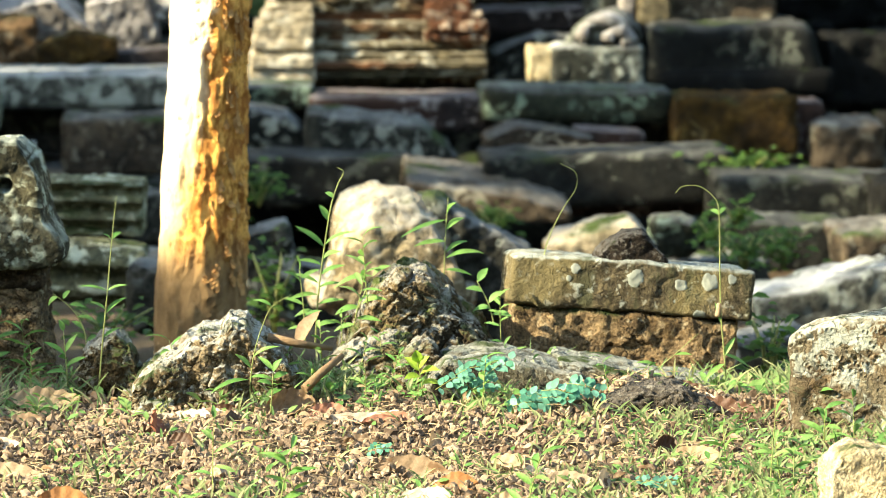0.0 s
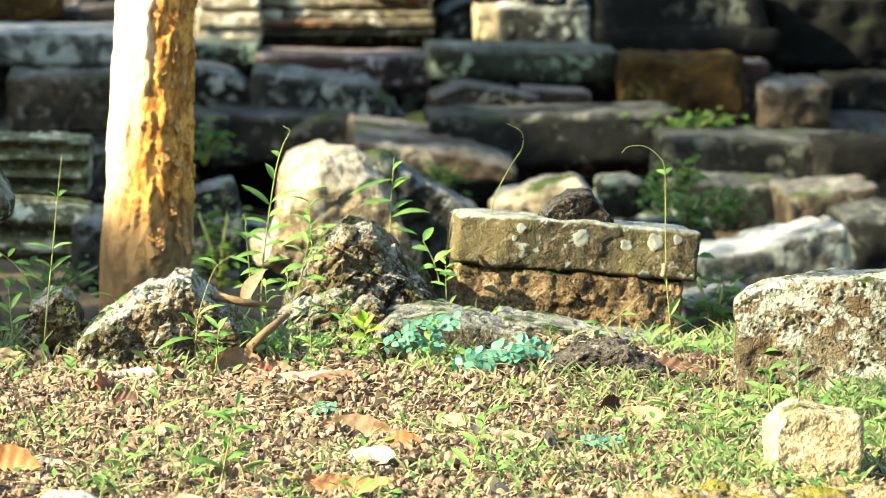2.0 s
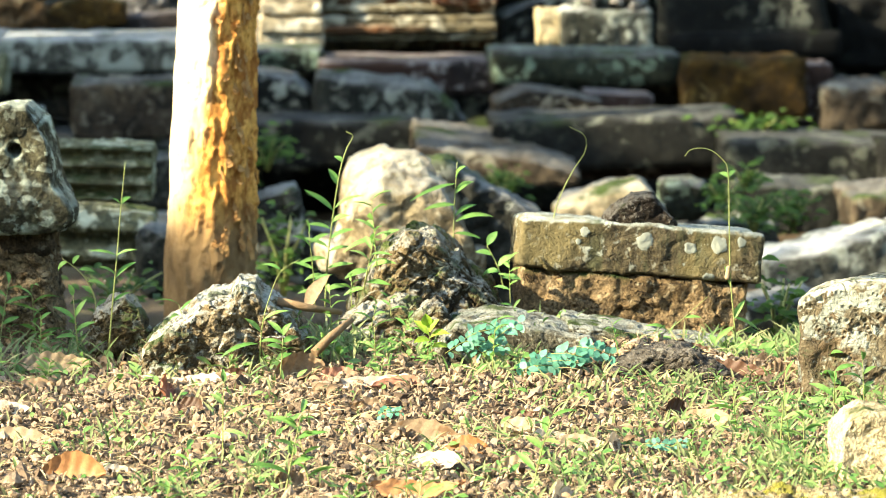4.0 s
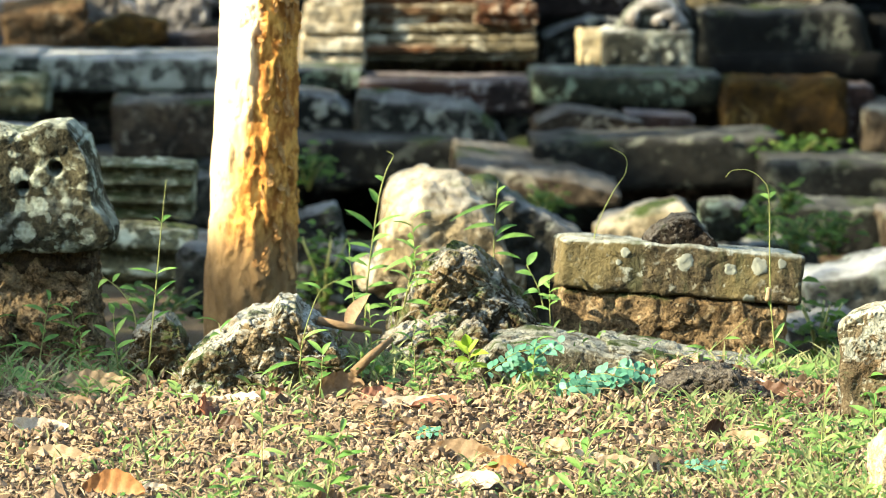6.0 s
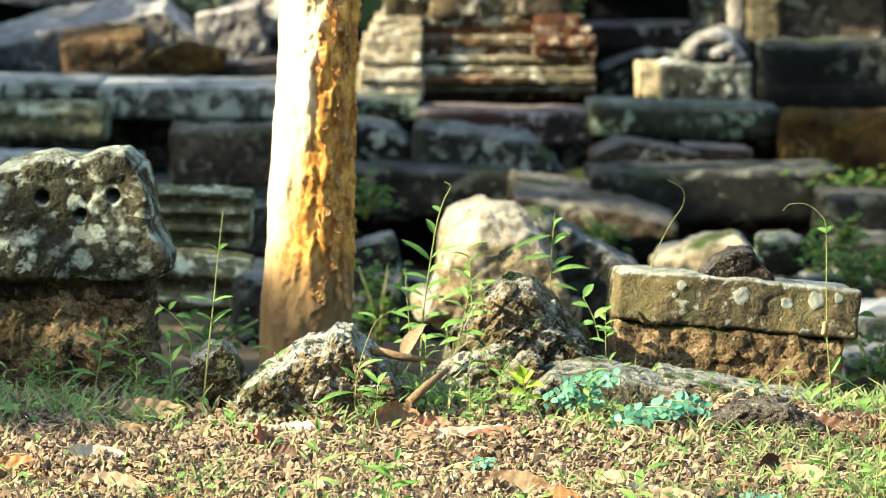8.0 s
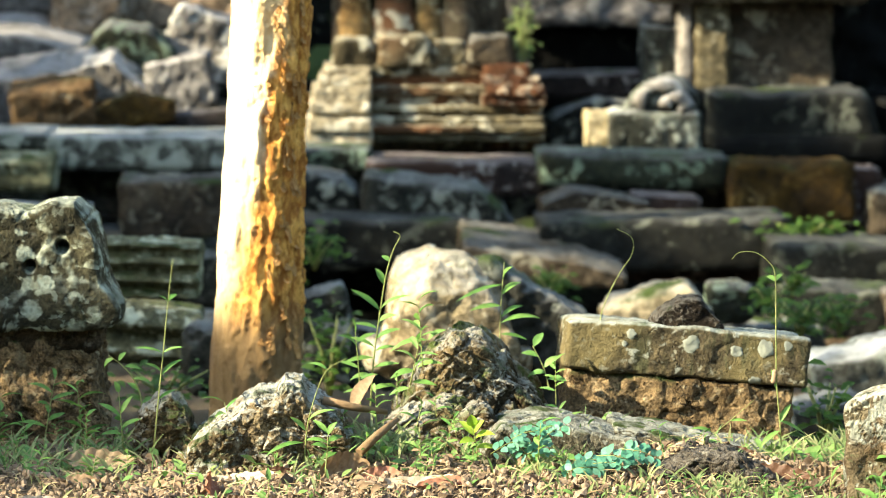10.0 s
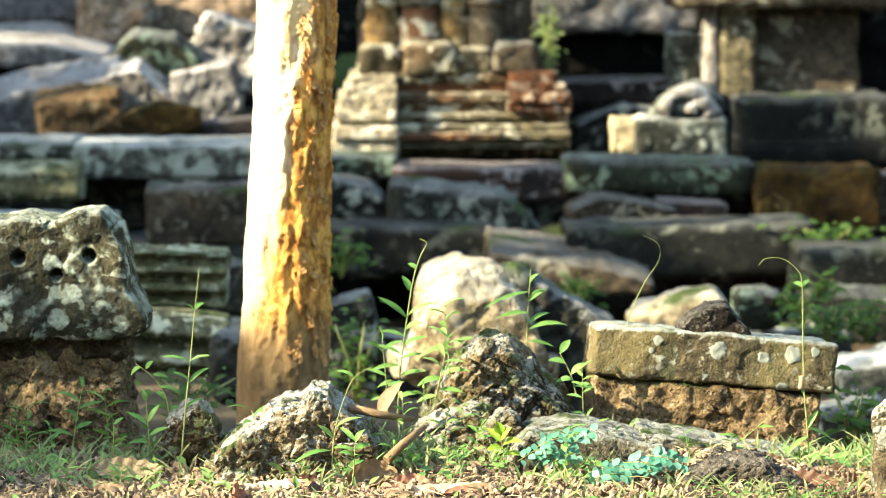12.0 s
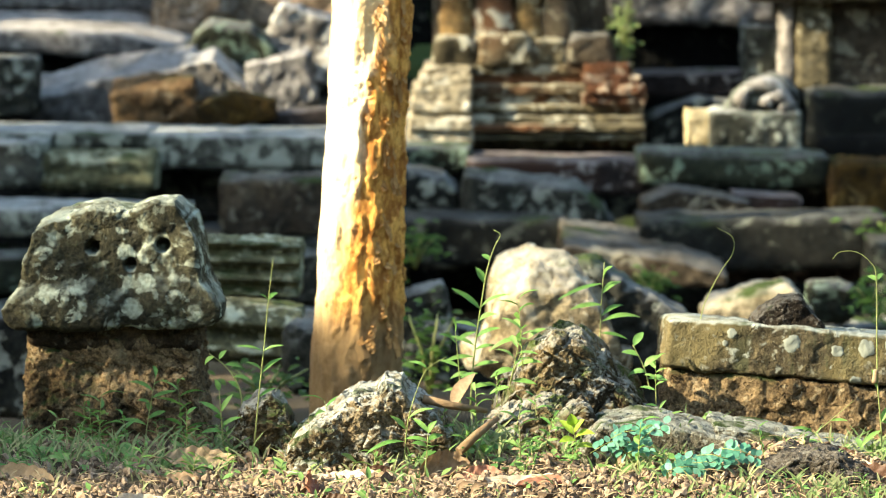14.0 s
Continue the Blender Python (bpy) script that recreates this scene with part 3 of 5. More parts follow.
# added support, coloured black as the dark gap under the slab
course((1.146, 20.350, 0.119, 0.626, 0.800, 0.601), DEEP_SHADE, DARK_L)
course((2.335, 19.400, 0.056, 0.304, 0.800, 0.207), DEEP_SHADE, DARK_L)
course((1.430, 19.000, 0.322, 0.18, 0.600, 0.265), EDGE, GREY_L, r=0.1)
course((1.119, 18.850, 0.038, 0.421, 0.700, 0.216), SANDSTONE, DARK_L, shape=outline([(-1, 0.6), (0, 1), (1, 0.9)]))
course((1.092, 18.050, 0.044, 0.112, 0.300, 0.149), YELLOW, "small yellow stone beside a carved fragment")
course((1.322, 18.050, 0.035, 0.393, 0.500, 0.175), EDGE, "block of white lichened sandstone", n=24)
# curled carved fragment on it
scroll = tagged(new("carved_fragment"), "white lichened fragment of a carved scroll on a block", "carving")
stone("body", 1.357, 18.050, 0.173, 0.329, 0.400, 0.194, SANDSTONE, "", r=0.8, n=24, parent=scroll, lean=-6, shape=outline([(-1, 0.45), (-0.3, 0.85), (0.4, 1), (1, 0.75)]))
for sx, sz, sr in ((0.0, 0.0, 0.1), (0.06, -0.01, 0.05)):
    cx0, cy0, cz0 = (1.358, 17.830, 0.156)
    arc = [(cx0 + sx + sr * math.cos(a), cy0, cz0 + sz + 0.8 * sr * math.sin(a)) for a in [math.pi * (1.1 - 1.3 * i / 12) for i in range(13)]]
    part("scroll", tube(arc, [0.026 + 0.008 * math.sin(i * 1.3) for i in range(13)], 10), LIGHT_STONE, scroll)

# square pillar on a moulded base
pillar = tagged(new("pillar"), "square grey sandstone pillar, sunlit edge put into its colour, on a moulded base", "pillar")
stone("cap", 1.799, 18.600, 0.811, 0.928, 1.000, 0.464, BROWN, "", r=0.15, n=26, parent=pillar)
stone("shaft", 1.808, 18.610, 0.380, 0.652, 0.620, 0.397, BROWN, "", r=0.08, amp=0.012, n=26, parent=pillar)
# lighter corner pieces stand in for the pillar's sunlit edge
stone("corner_shaft", 1.602, 18.350, 0.384, 0.150, 0.300, 0.395, PILASTER, "", r=0.3, amp=0.012, n=26, parent=pillar)
stone("edge_strip", 1.492, 18.390, 0.383, 0.05, 0.300, 0.396, LIGHT_STONE, "", r=0.3, amp=0.012, n=26, parent=pillar)
# shade at the foot is put into the colour of base and plinth
stone("base_moulding", 1.907, 18.300, 0.079, 0.774, 1.000, 0.263, SHADED_SANDSTONE, "", r=0.3, n=26, parent=pillar, shape=taper(-0.92, 0.85))
stone("plinth", 1.945, 18.250, -0.038, 0.761, 1.000, 0.119, DEEP_SHADE, "", r=0.3, n=20, parent=pillar)

# carved pilaster: moulded foot with colonnettes
pilaster = tagged(new("pilaster"), "carved sandstone pilaster foot with round colonnettes and worn mouldings", "pilaster")


def ledge(name, x0, x1, z0, z1, front, mat, deep=0.7):
    stone(name, (x0 + x1) / 2, front + deep / 2, (z0 + z1) / 2, x1 - x0, deep, z1 - z0, mat, "", r=0.16, amp=0.006, freq=16.0, n=64, octaves=6,
          ridge=0.006, crag=0.005, crumb=0.05, parent=pilaster)


# long mouldings of the face, from the floor up
for x0, x1, z0, z1, front in ((0.10, 0.86, -0.060, -0.022, 18.24), (0.10, 0.870, -0.024, 0.012, 18.13), (0.10, 0.872, 0.016, 0.052, 18.10), (0.10, 0.866, 0.048, 0.086, 18.12), (0.10, 0.85, 0.082, 0.104, 18.20),
                              (0.10, 0.862, 0.100, 0.132, 18.14), (0.10, 0.84, 0.128, 0.176, 18.20), (0.10, 0.846, 0.174, 0.218, 18.17), (0.10, 0.83, 0.214, 0.262, 18.23), (0.10, 0.82, 0.258, 0.306, 18.21)):
    ledge("moulding", x0, x1, z0, z1, front, PILASTER)
# the cream corner that stands proud of the face, sunlight added to its tone
for x0, x1, z0, z1, front in ((-0.155, 0.13, -0.036, 0.03, 18.02), (-0.150, 0.126, 0.026, 0.084, 18.0), (-0.136, 0.12, 0.080, 0.110, 18.06), (-0.142, 0.12, 0.106, 0.150, 18.03),
                              (-0.132, 0.122, 0.146, 0.216, 18.05), (-0.100, 0.124, 0.212, 0.262, 18.08), (-0.080, 0.12, 0.258, 0.300, 18.1)):
    ledge("corner_moulding", x0, x1, z0, z1, front, CREAM)
for x0, x1, z0, z1, front in ((0.60, 0.872, 0.136, 0.178, 18.1), (0.62, 0.868, 0.176, 0.22, 18.08), (0.60, 0.850, 0.216, 0.262, 18.12), (0.61, 0.80, 0.258, 0.31, 18.13)):
    ledge("red_moulding", x0, x1, z0, z1, front, RED_STONE, 0.4)
for u, mat in (((0.051, 18.450, 0.357, 0.200, 0.500, 0.127), PILASTER), ((0.268, 18.420, 0.366, 0.253, 0.500, 0.142), PILASTER), ((0.461, 18.450, 0.352, 0.170, 0.500, 0.117), PILASTER), ((0.641, 18.440, 0.363, 0.218, 0.500, 0.136), BROWN)):
    stone("colonnette_base", *u, mat, "", r=0.35, amp=0.016, freq=14.0, n=26, parent=pilaster, shape=taper(-0.82, 0.82))
stone("core", 0.348, 18.800, 1.066, 0.766, 0.500, 1.482, BROWN, "", r=0.1, n=20, parent=pilaster)


def colonnette(u0, mat, x, y, z, w, h, label=""):
    rings = [(0, 1.0), (0.03, 1.05), (0.05, 0.8), (0.1, 0.95), (0.13, 0.72), (0.3, 0.7), (0.33, 0.85), (0.36, 0.7), (0.6, 0.72), (0.63, 0.9), (0.66, 0.72), (1.0, 0.7)]
    shaft = part("colonnette", tube([(x, y, z + h * k) for k, _ in rings], [w / 2 * 1.3 * s for _, s in rings], 16), mat, pilaster, label)
    for k in (0.16, 0.21, 0.26):
        part("ring", tube([(x, y, z + h * k - 0.02), (x, y, z + h * k), (x, y, z + h * k + 0.02)], [w * 0.47, w * 0.56, w * 0.47], 16), mat, shaft)


for u0, u1, mat, lab in ((780, 848, OCHRE, "pale ochre colonnette"), (852, 938, PILASTER, "grey colonnette"), (942, 1000, OCHRE, "ochre colonnette"), (1000, 1076, BROWN, "reddish brown colonnette")):
    cx0 = 0.002 * ((u0 + u1) / 2 - 784)
    colonnette(u0, mat, cx0, 18.45, 0.343, 0.002 * (u1 - u0), 1.6, lab)

# added dark block that hides the bright ground left of the stump
course((-1.333, 11.250, -0.216, 0.551, 0.500, 0.267), SANDSTONE, DARK_L)
# fallen carved blocks beside the trunk
course((-0.558, 12.050, -0.029, 0.310, 0.500, 0.150), RIBBED, "carved ribbed block covered in lichen", n=60, crag=0.0, ridge=0.004, shape=ribbed(3, 0.3), lean=2)
course((-0.543, 11.450, -0.157, 0.315, 0.500, 0.155), RIBBED, "carved ribbed block with yellowish lichen", n=60, crag=0.0, ridge=0.004, shape=ribbed(2, 0.32), lean=5)
course((-0.050, 11.800, -0.168, 0.149, 0.400, 0.196), SANDSTONE, "narrow leaning stone in the shade", lean=-14)
course((0.027, 12.400, -0.311, 0.263, 0.400, 0.173), SANDSTONE, DARK_L, lean=10)
course((-0.347, 11.200, -0.198, 0.148, 0.400, 0.183), SANDSTONE, DARK_L, r=0.5)
# sunlit boulder and the slab leaning on it
stone("boulder", 0.262, 10.500, -0.031, 0.43, 0.400, 0.35, BOULDER, "large pale boulder in a patch of sun", "boulder", r=0.85, n=70,
      shape=outline([(-1, 0.5), (-0.85, 0.7), (-0.6, 0.9), (-0.2, 1.0), (0.2, 0.98), (0.5, 0.88), (0.75, 0.7), (1, 0.45)]), amp=0.022, freq=6.0, ridge=0.010, octaves=5, crag=0.006, crumb=0.11)
course((0.435, 10.560, -0.035, 0.33, 0.36, 0.2), SANDSTONE, "grey slab leaning against the boulder", lean=31, r=0.35)
course((0.648, 11.100, -0.255, 0.308, 0.400, 0.224), SANDSTONE, DARK_L)

# ---- rubble core ----
CORE_L = "backing rubble of the ruined terrace, shade put into its colour"
# backing behind the blocks, coloured shade-dark so the gaps look black
course((0.635, 23.350, 0.719, 10.272, 1.500, 1.930), SHADED_SANDSTONE, CORE_L, n=40, r=0.1, amp=0.2, crag=0.0, ridge=0.0)
course((0.538, 20.200, -0.329, 8.543, 3.000, 0.615), SHADED_SANDSTONE, CORE_L, n=40, r=0.1, amp=0.2, crag=0.0, ridge=0.0)
course((0.489, 18.000, -0.695, 7.784, 2.000, 0.599), SHADED_SANDSTONE, CORE_L, n=40, r=0.1, amp=0.2, crag=0.0, ridge=0.0)

# ---- stones of the crest ----
capital = tagged(new("capital_stone"), "grey lichen-spotted capital stone with three holes on a crumbling laterite stump", "stone")


BELL = [(0.0, 0.9), (0.1, 0.98), (0.2, 0.99), (0.3, 0.93), (0.42, 0.83), (0.7, 0.77), (1.0, 0.67)]


def flare(a, b, c):
    """A bell: narrow worn top, wide lip at the bottom; the top edge is uneven."""
    k = (c + 1) / 2
    for (k0, h0), (k1, h1) in zip(BELL, BELL[1:]):
        if k <= k1:
            break
    half = h0 + (h1 - h0) * (k - k0) / (k1 - k0)
    tip = outline([(-1, 0.8), (-0.7, 0.9), (-0.2, 0.98), (0.2, 0.96), (0.5, 1.03), (0.8, 1.02), (1, 0.9)])(a, b, c)[2]
    return a * half + (0.04 * k if a > 0 else -0.04 * k), b * (0.45 + 0.55 * half if b < 0 else 1.0), tip


stone("block", -0.630, 8.085, 0.310, 0.415, 0.290, 0.235, LICHENED, "", n=110, r=0.1, amp=0.010, freq=9.0, parent=capital, octaves=6, shape=flare, ridge=0.008, crag=0.004, crumb=0.09,
      holes=[(-0.034, 0.039, 0.011, 0.045), (0.038, 0.007, 0.010, 0.03), (0.099, 0.042, 0.011, 0.045)])
stone("lip", -0.625, 8.115, 0.188, 0.325, 0.270, 0.075, SHADED_LIP, "undercut of the capital, its shadow put into the colour", n=80, r=0.6, amp=0.018, freq=11.0, ridge=0.008, parent=capital, octaves=6, crag=0.003, crumb=0.05)
stone("stump", -0.630, 8.135, 0.060, 0.355, 0.290, 0.225, CRUMBLY, "eroded brown laterite stump", n=130, r=0.2, amp=0.018, freq=11.0, parent=capital, octaves=6, crag=0.010, crumb=0.06, ridge=0.02, shape=taper(-0.9, 0.86))

stone("rock", -0.137, 7.550, 0.062, 0.30, 0.260, 0.170, CREST_ROCK, "jagged rock with white weathered crust in the grass", "rock", n=170, r=0.3, amp=0.010, freq=18.0, octaves=6, ridge=0.006, crag=0.009, crumb=0.042,
      shape=outline([(-1, 0.3), (-0.6, 0.58), (-0.3, 0.8), (-0.1, 0.85), (0.1, 0.86), (0.24, 1.02), (0.42, 1.0), (0.5, 0.86), (0.75, 0.76), (1, 0.5)]))
stone("rock", 0.245, 7.910, 0.060, 0.335, 0.320, 0.275, MOUND_ROCK, "dark pitted rock mound with creeping plants", "rock", n=170, r=0.4, amp=0.014, freq=13.0, ridge=0.01, octaves=6, crag=0.017, crumb=0.055,
      shape=outline([(-1, 0.4), (-0.75, 0.66), (-0.5, 0.9), (-0.25, 1.0), (0.1, 0.98), (0.4, 0.84), (0.7, 0.62), (1, 0.42)]))
stone("rock", 0.118, 7.700, 0.028, 0.215, 0.200, 0.149, MOUND_ROCK, "low dark crumbling rock under creeping weeds", "rock", n=90, r=0.5, amp=0.014, freq=14.0, ridge=0.012, octaves=6, crag=0.009, crumb=0.045, shape=outline([(-1, 0.4), (0, 0.8), (1, 1)]))
stone("rock", 0.232, 7.600, 0.046, 0.115, 0.120, 0.115, MOUND_ROCK, "small dark rock beside the mound", "rock", n=60, r=0.5, amp=0.010, freq=18.0, crag=0.007, crumb=0.035, shape=outline([(-1, 0.55), (-0.2, 0.8), (0.4, 1), (1, 0.7)]))
stone("rock", -0.325, 7.680, 0.055, 0.112, 0.120, 0.104, MOUND_ROCK, "small dark rock between the stump and a pale rock", "rock", n=70, r=0.4, amp=0.010, ridge=0.008, freq=20.0, octaves=6, crag=0.006, crumb=0.032, shape=outline([(-1, 0.65), (-0.3, 0.9), (0.2, 1), (0.7, 0.8), (1, 0.5)]))

slab = tagged(new("slab"), "long cut stone slab with round lichen spots on a laterite footing", "slab")
slab_block = stone("block", 0.647, 8.000, 0.150, 0.460, 0.300, 0.098, SLAB, "", n=150, r=0.2, amp=0.006, ridge=0.003, crag=0.002, crumb=0.06, octaves=6, freq=13.0, parent=slab, lean=5.0, tip=-4, shape=outline([(-1, 0.95), (-0.8, 1.0), (0.2, 0.99), (1, 0.96)]))
stone("footing", 0.630, 8.005, 0.017, 0.425, 0.300, 0.19, CRUMBLY, "crumbling brown laterite footing", n=150, r=0.14, amp=0.010, freq=11.0, ridge=0.008, crag=0.007, crumb=0.06, parent=slab, octaves=6, lean=5.0)
lichen_node = Nodes("lichen_spot", 0.95, 0.1)
LICHEN = lichen_node.done(lichen_node.mix(lichen_node.noise(60, 4), (0.17, 0.185, 0.15), (0.28, 0.3, 0.255)), lichen_node.noise(120, 3), 0.5, 0.004)


bpy.context.view_layer.update()
slab_world = slab_block.matrix_world.copy()
slab_tree = BVHTree.FromPolygons([slab_world @ v.co for v in slab_block.data.vertices], [list(p.vertices) for p in slab_block.data.polygons])


def lichen_spot(x, z, r, seed):
    """A thin uneven crust that lies on the slab's face."""
    verts, faces = [], []
    for ring in range(6):
        for i in range(26):
            a = 2 * math.pi * i / 26
            rr = r * ring / 5 * (1 + 0.3 * noise.fractal(Vector((math.cos(a) * 1.6, math.sin(a) * 1.6, seed)), 0.8, 2.0, 3))
            px, pz = x + rr * math.cos(a), z + rr * math.sin(a)
            hit = slab_tree.ray_cast(Vector((px, 7.5, pz)), Vector((0, 1, 0)))[0]
            verts.append((px, (hit.y if hit else 7.86) - (0.0012 if ring < 5 else -0.0005), pz))
    for ring in range(5):
        for i in range(26):
            j = (i + 1) % 26
            faces.append((ring * 26 + i, ring * 26 + j, ring * 26 + 26 + j, ring * 26 + 26 + i))
    me = bpy.data.meshes.new("lichen_spot")
    me.from_pydata(verts, [], faces)
    me.polygons.foreach_set("use_smooth", [True] * len(faces))
    ob = finish("lichen_spot", me, LICHEN, slab_block, "pale round lichen spot")
    ob.matrix_parent_inverse = slab_world.inverted()


for sx, sz, r in ((0.653, 0.178, 0.017), (0.739, 0.163, 0.0125), (0.793, 0.168, 0.0175), (0.773, 0.104, 0.014), (0.541, 0.196, 0.01), (0.528, 0.178, 0.006), (0.835, 0.172, 0.009)):
    lichen_spot(sx, sz, r, sx * 10)

stone("dark_rock", 0.655, 7.960, 0.222, 0.140, 0.120, 0.074, DARK_ROCK, "dark thin rock lying on the slab", "rock", n=80, r=0.25, amp=0.006, freq=26.0, octaves=6, crag=0.004, crumb=0.018,
      shape=outline([(-1, 0.35), (-0.7, 0.7), (-0.2, 0.95), (0.2, 1.0), (0.4, 0.85), (1, 0.15)]))
stone("flat_stone", 0.387, 7.540, 0.030, 0.280, 0.240, 0.103, FLAT, "flat grey stone lying in the grass", "stone", n=120, r=0.25, amp=0.008, freq=10.0, ridge=0.005, crag=0.004, crumb=0.06, octaves=6, lean=1,
      shape=outline([(-1, 0.5), (-0.75, 0.9), (-0.2, 1.0), (0.5, 0.85), (1, 0.7)]))
stone("flat_stone", 0.643, 7.600, 0.014, 0.323, 0.240, 0.088, FLAT, "flat grey stone lying in the grass", "stone", n=120, r=0.25, amp=0.008, freq=10.0, ridge=0.005, crag=0.004, crumb=0.06, octaves=6, lean=3,
      shape=outline([(-1, 1.0), (0, 0.8), (1, 0.55)]))
stone("pitted_block", 1.060, 7.135, 0.086, 0.390, 0.320, 0.205, PITTED, "pitted laterite block with a white weathered top", "stone", turn=-9, n=210, r=0.14, amp=0.010, freq=9.0, octaves=6, tip=-4, pit=0.011, pit_size=0.0105, ridge=0.005, crag=0.003, crumb=0.06,
      shape=outline([(-1, 0.84), (-0.6, 0.96), (0, 1.0), (1, 1.0)]))
stone("yellow_stone", 0.856, 6.150, 0.052, 0.130, 0.130, 0.108, YELLOW, "yellow limestone block in the sunlit grass", "stone", n=90, r=0.12, amp=0.006, freq=18.0, octaves=6, ridge=0.003, crag=0.003, crumb=0.07,
      shape=outline([(-1, 0.7), (-0.7, 0.92), (-0.35, 1.02), (0.0, 0.97), (0.4, 0.94), (1, 0.9)]))
stone("gravel_lump", 0.63, 7.25, 0.006, 0.3, 0.2, 0.105, GRAVEL, "low dark lump of cemented gravel", "rock", n=110, r=0.7, amp=0.01, freq=16.0, octaves=6, crag=0.006, crumb=0.014,
      shape=outline([(-1, 0.35), (-0.6, 0.75), (-0.2, 1.0), (0.3, 0.97), (0.7, 0.75), (1, 0.4)]))
stone("mossy_stone", 0.715, 5.700, 0.002, 0.43, 0.300, 0.101, MOSSY, "low mossy yellow stone sunk in the grass", "stone", n=150, r=0.3, amp=0.016, freq=15.0, octaves=6, tip=-6, ridge=0.01, crag=0.009, crumb=0.04,
      shape=outline([(-1, 0.55), (-0.75, 0.92), (-0.3, 0.97), (0.2, 0.9), (1, 0.95)]))
stone("white_stone", -0.192, 5.560, 0.018, 0.199, 0.220, 0.104, WHITE_ROCK, "white rock lying in full sun", "rock", n=50, r=0.5, amp=0.01, freq=14.0, octaves=6,
      shape=outline([(-1, 0.5), (-0.6, 0.95), (-0.1, 1.0), (0.3, 0.8), (1, 0.5)]))
stone("white_stone", 0.074, 5.500, 0.020, 0.068, 0.100, 0.062, WHITE_ROCK, "small white rock in the sun", "rock", n=30, r=0.6, amp=0.01, freq=20.0)
stone("pale_stone", 0.483, 5.470, 0.022, 0.113, 0.140, 0.078, YELLOW, "pale yellow rock in the sunlit grass", "rock", n=36, r=0.4, amp=0.014, freq=16.0, shape=outline([(-1, 0.6), (0.3, 0.8), (0.8, 1), (1, 0.8)]))
stone("white_stone", -0.335, 5.500, 0.019, 0.046, 0.100, 0.059, WHITE_ROCK, "small white rock in the sun", "rock", n=30, r=0.6, amp=0.01, freq=20.0)

# ---- tree trunk ----
bark = Nodes("bark", 0.8, 0.3)
plate = bark.noise(7, 6, 0.65, bark.stretch(1, 1, 0.35), 0.8)
fine = bark.noise(45, 5, 0.7, bark.stretch(1, 1, 0.45))
# sunlit cream bark on one side, old orange bark on the other and round the foot
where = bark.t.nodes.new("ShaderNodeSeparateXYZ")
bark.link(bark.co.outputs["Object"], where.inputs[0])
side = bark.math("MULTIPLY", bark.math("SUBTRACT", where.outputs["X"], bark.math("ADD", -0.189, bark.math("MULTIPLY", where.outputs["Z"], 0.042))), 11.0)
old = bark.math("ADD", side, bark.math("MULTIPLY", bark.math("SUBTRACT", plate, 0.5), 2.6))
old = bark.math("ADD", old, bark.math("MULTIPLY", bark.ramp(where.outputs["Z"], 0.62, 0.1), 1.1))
# cream tone raised to paint the sun's glare on that side
sunlit_bark = bark.mix(bark.ramp(plate, 0.35, 0.62), (0.74, 0.5, 0.22), (0.92, 0.8, 0.56))
tone = bark.mix(bark.ramp(old, 0.05, 0.5), sunlit_bark, bark.mix(bark.ramp(fine, 0.4, 0.62), (0.4, 0.15, 0.025), (0.78, 0.42, 0.1)))
# browner foot: shade on the lowest trunk painted into the bark
tone = bark.mix(bark.ramp(bark.math("ADD", where.outputs["Z"], bark.math("MULTIPLY", plate, 0.12)), 0.24, 0.12), tone, bark.mix(fine, (0.16, 0.1, 0.045), (0.36, 0.23, 0.1)))
tone = bark.mix(bark.ramp(fine, 0.3, 0.6), bark.mix(0.3, tone, (0.1, 0.045, 0.012)), tone)
BARK = bark.done(tone, bark.math("ADD", plate, bark.math("MULTIPLY", fine, 0.5)), 1.0, 0.015)


def trunk_mesh(points, radii, sides=110, rings=330):
    """A trunk whose bark stands off in flakes and long ridges."""
    verts, faces = [], []
    spans = len(points) - 1
    for k in range(rings + 1):
        s = k / rings * spans
        i = min(int(s), spans - 1)
        p = Vector(points[i]).lerp(Vector(points[i + 1]), s - i)
        r = radii[i] + (radii[i + 1] - radii[i]) * (s - i)
        for j in range(sides):
            a = 2 * math.pi * j / sides
            q = Vector((math.cos(a) * 3.4, math.sin(a) * 3.4, p.z * 10))
            ridge = noise.fractal(q, 0.9, 2.0, 5)
            flake = noise.fractal(q * 1.3 + Vector((9, 2, 4)), 0.8, 2.0, 4)
            step = (0.005 if flake > 0.0 else 0.0) + (0.005 if flake > 0.22 else 0.0)
            side = 0.5 + 0.5 * math.cos(a - 5.6)
            rr = r - 0.003 + 0.005 * ridge + step * side + 0.003 * abs(ridge) * side
            verts.append(p + Vector((math.cos(a) * rr, math.sin(a) * rr, 0)))
    for k in range(rings):
        for j in range(sides):
            b, c = k * sides + j, k * sides + (j + 1) % sides
            faces.append((b, c, c + sides, b + sides))
    me = bpy.data.meshes.new("trunk")
    me.from_pydata(verts, [], faces)
    me.polygons.foreach_set("use_smooth", [True] * len(faces))
    return me


tree = tagged(new("tree"), "slender tree with flaking orange and cream bark", "tree")
TRUNK_LINE = [(-0.190, 9.000, -0.214), (-0.188, 9.000, 0.018), (-0.178, 9.000, 0.286), (-0.164, 9.000, 0.552), (-0.153, 9.000, 0.793), (-0.145, 9.000, 1.057)]
TRUNK_RADII = [0.105, 0.098, 0.09, 0.086, 0.084, 0.082]
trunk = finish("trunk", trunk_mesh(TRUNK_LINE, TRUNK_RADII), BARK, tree)

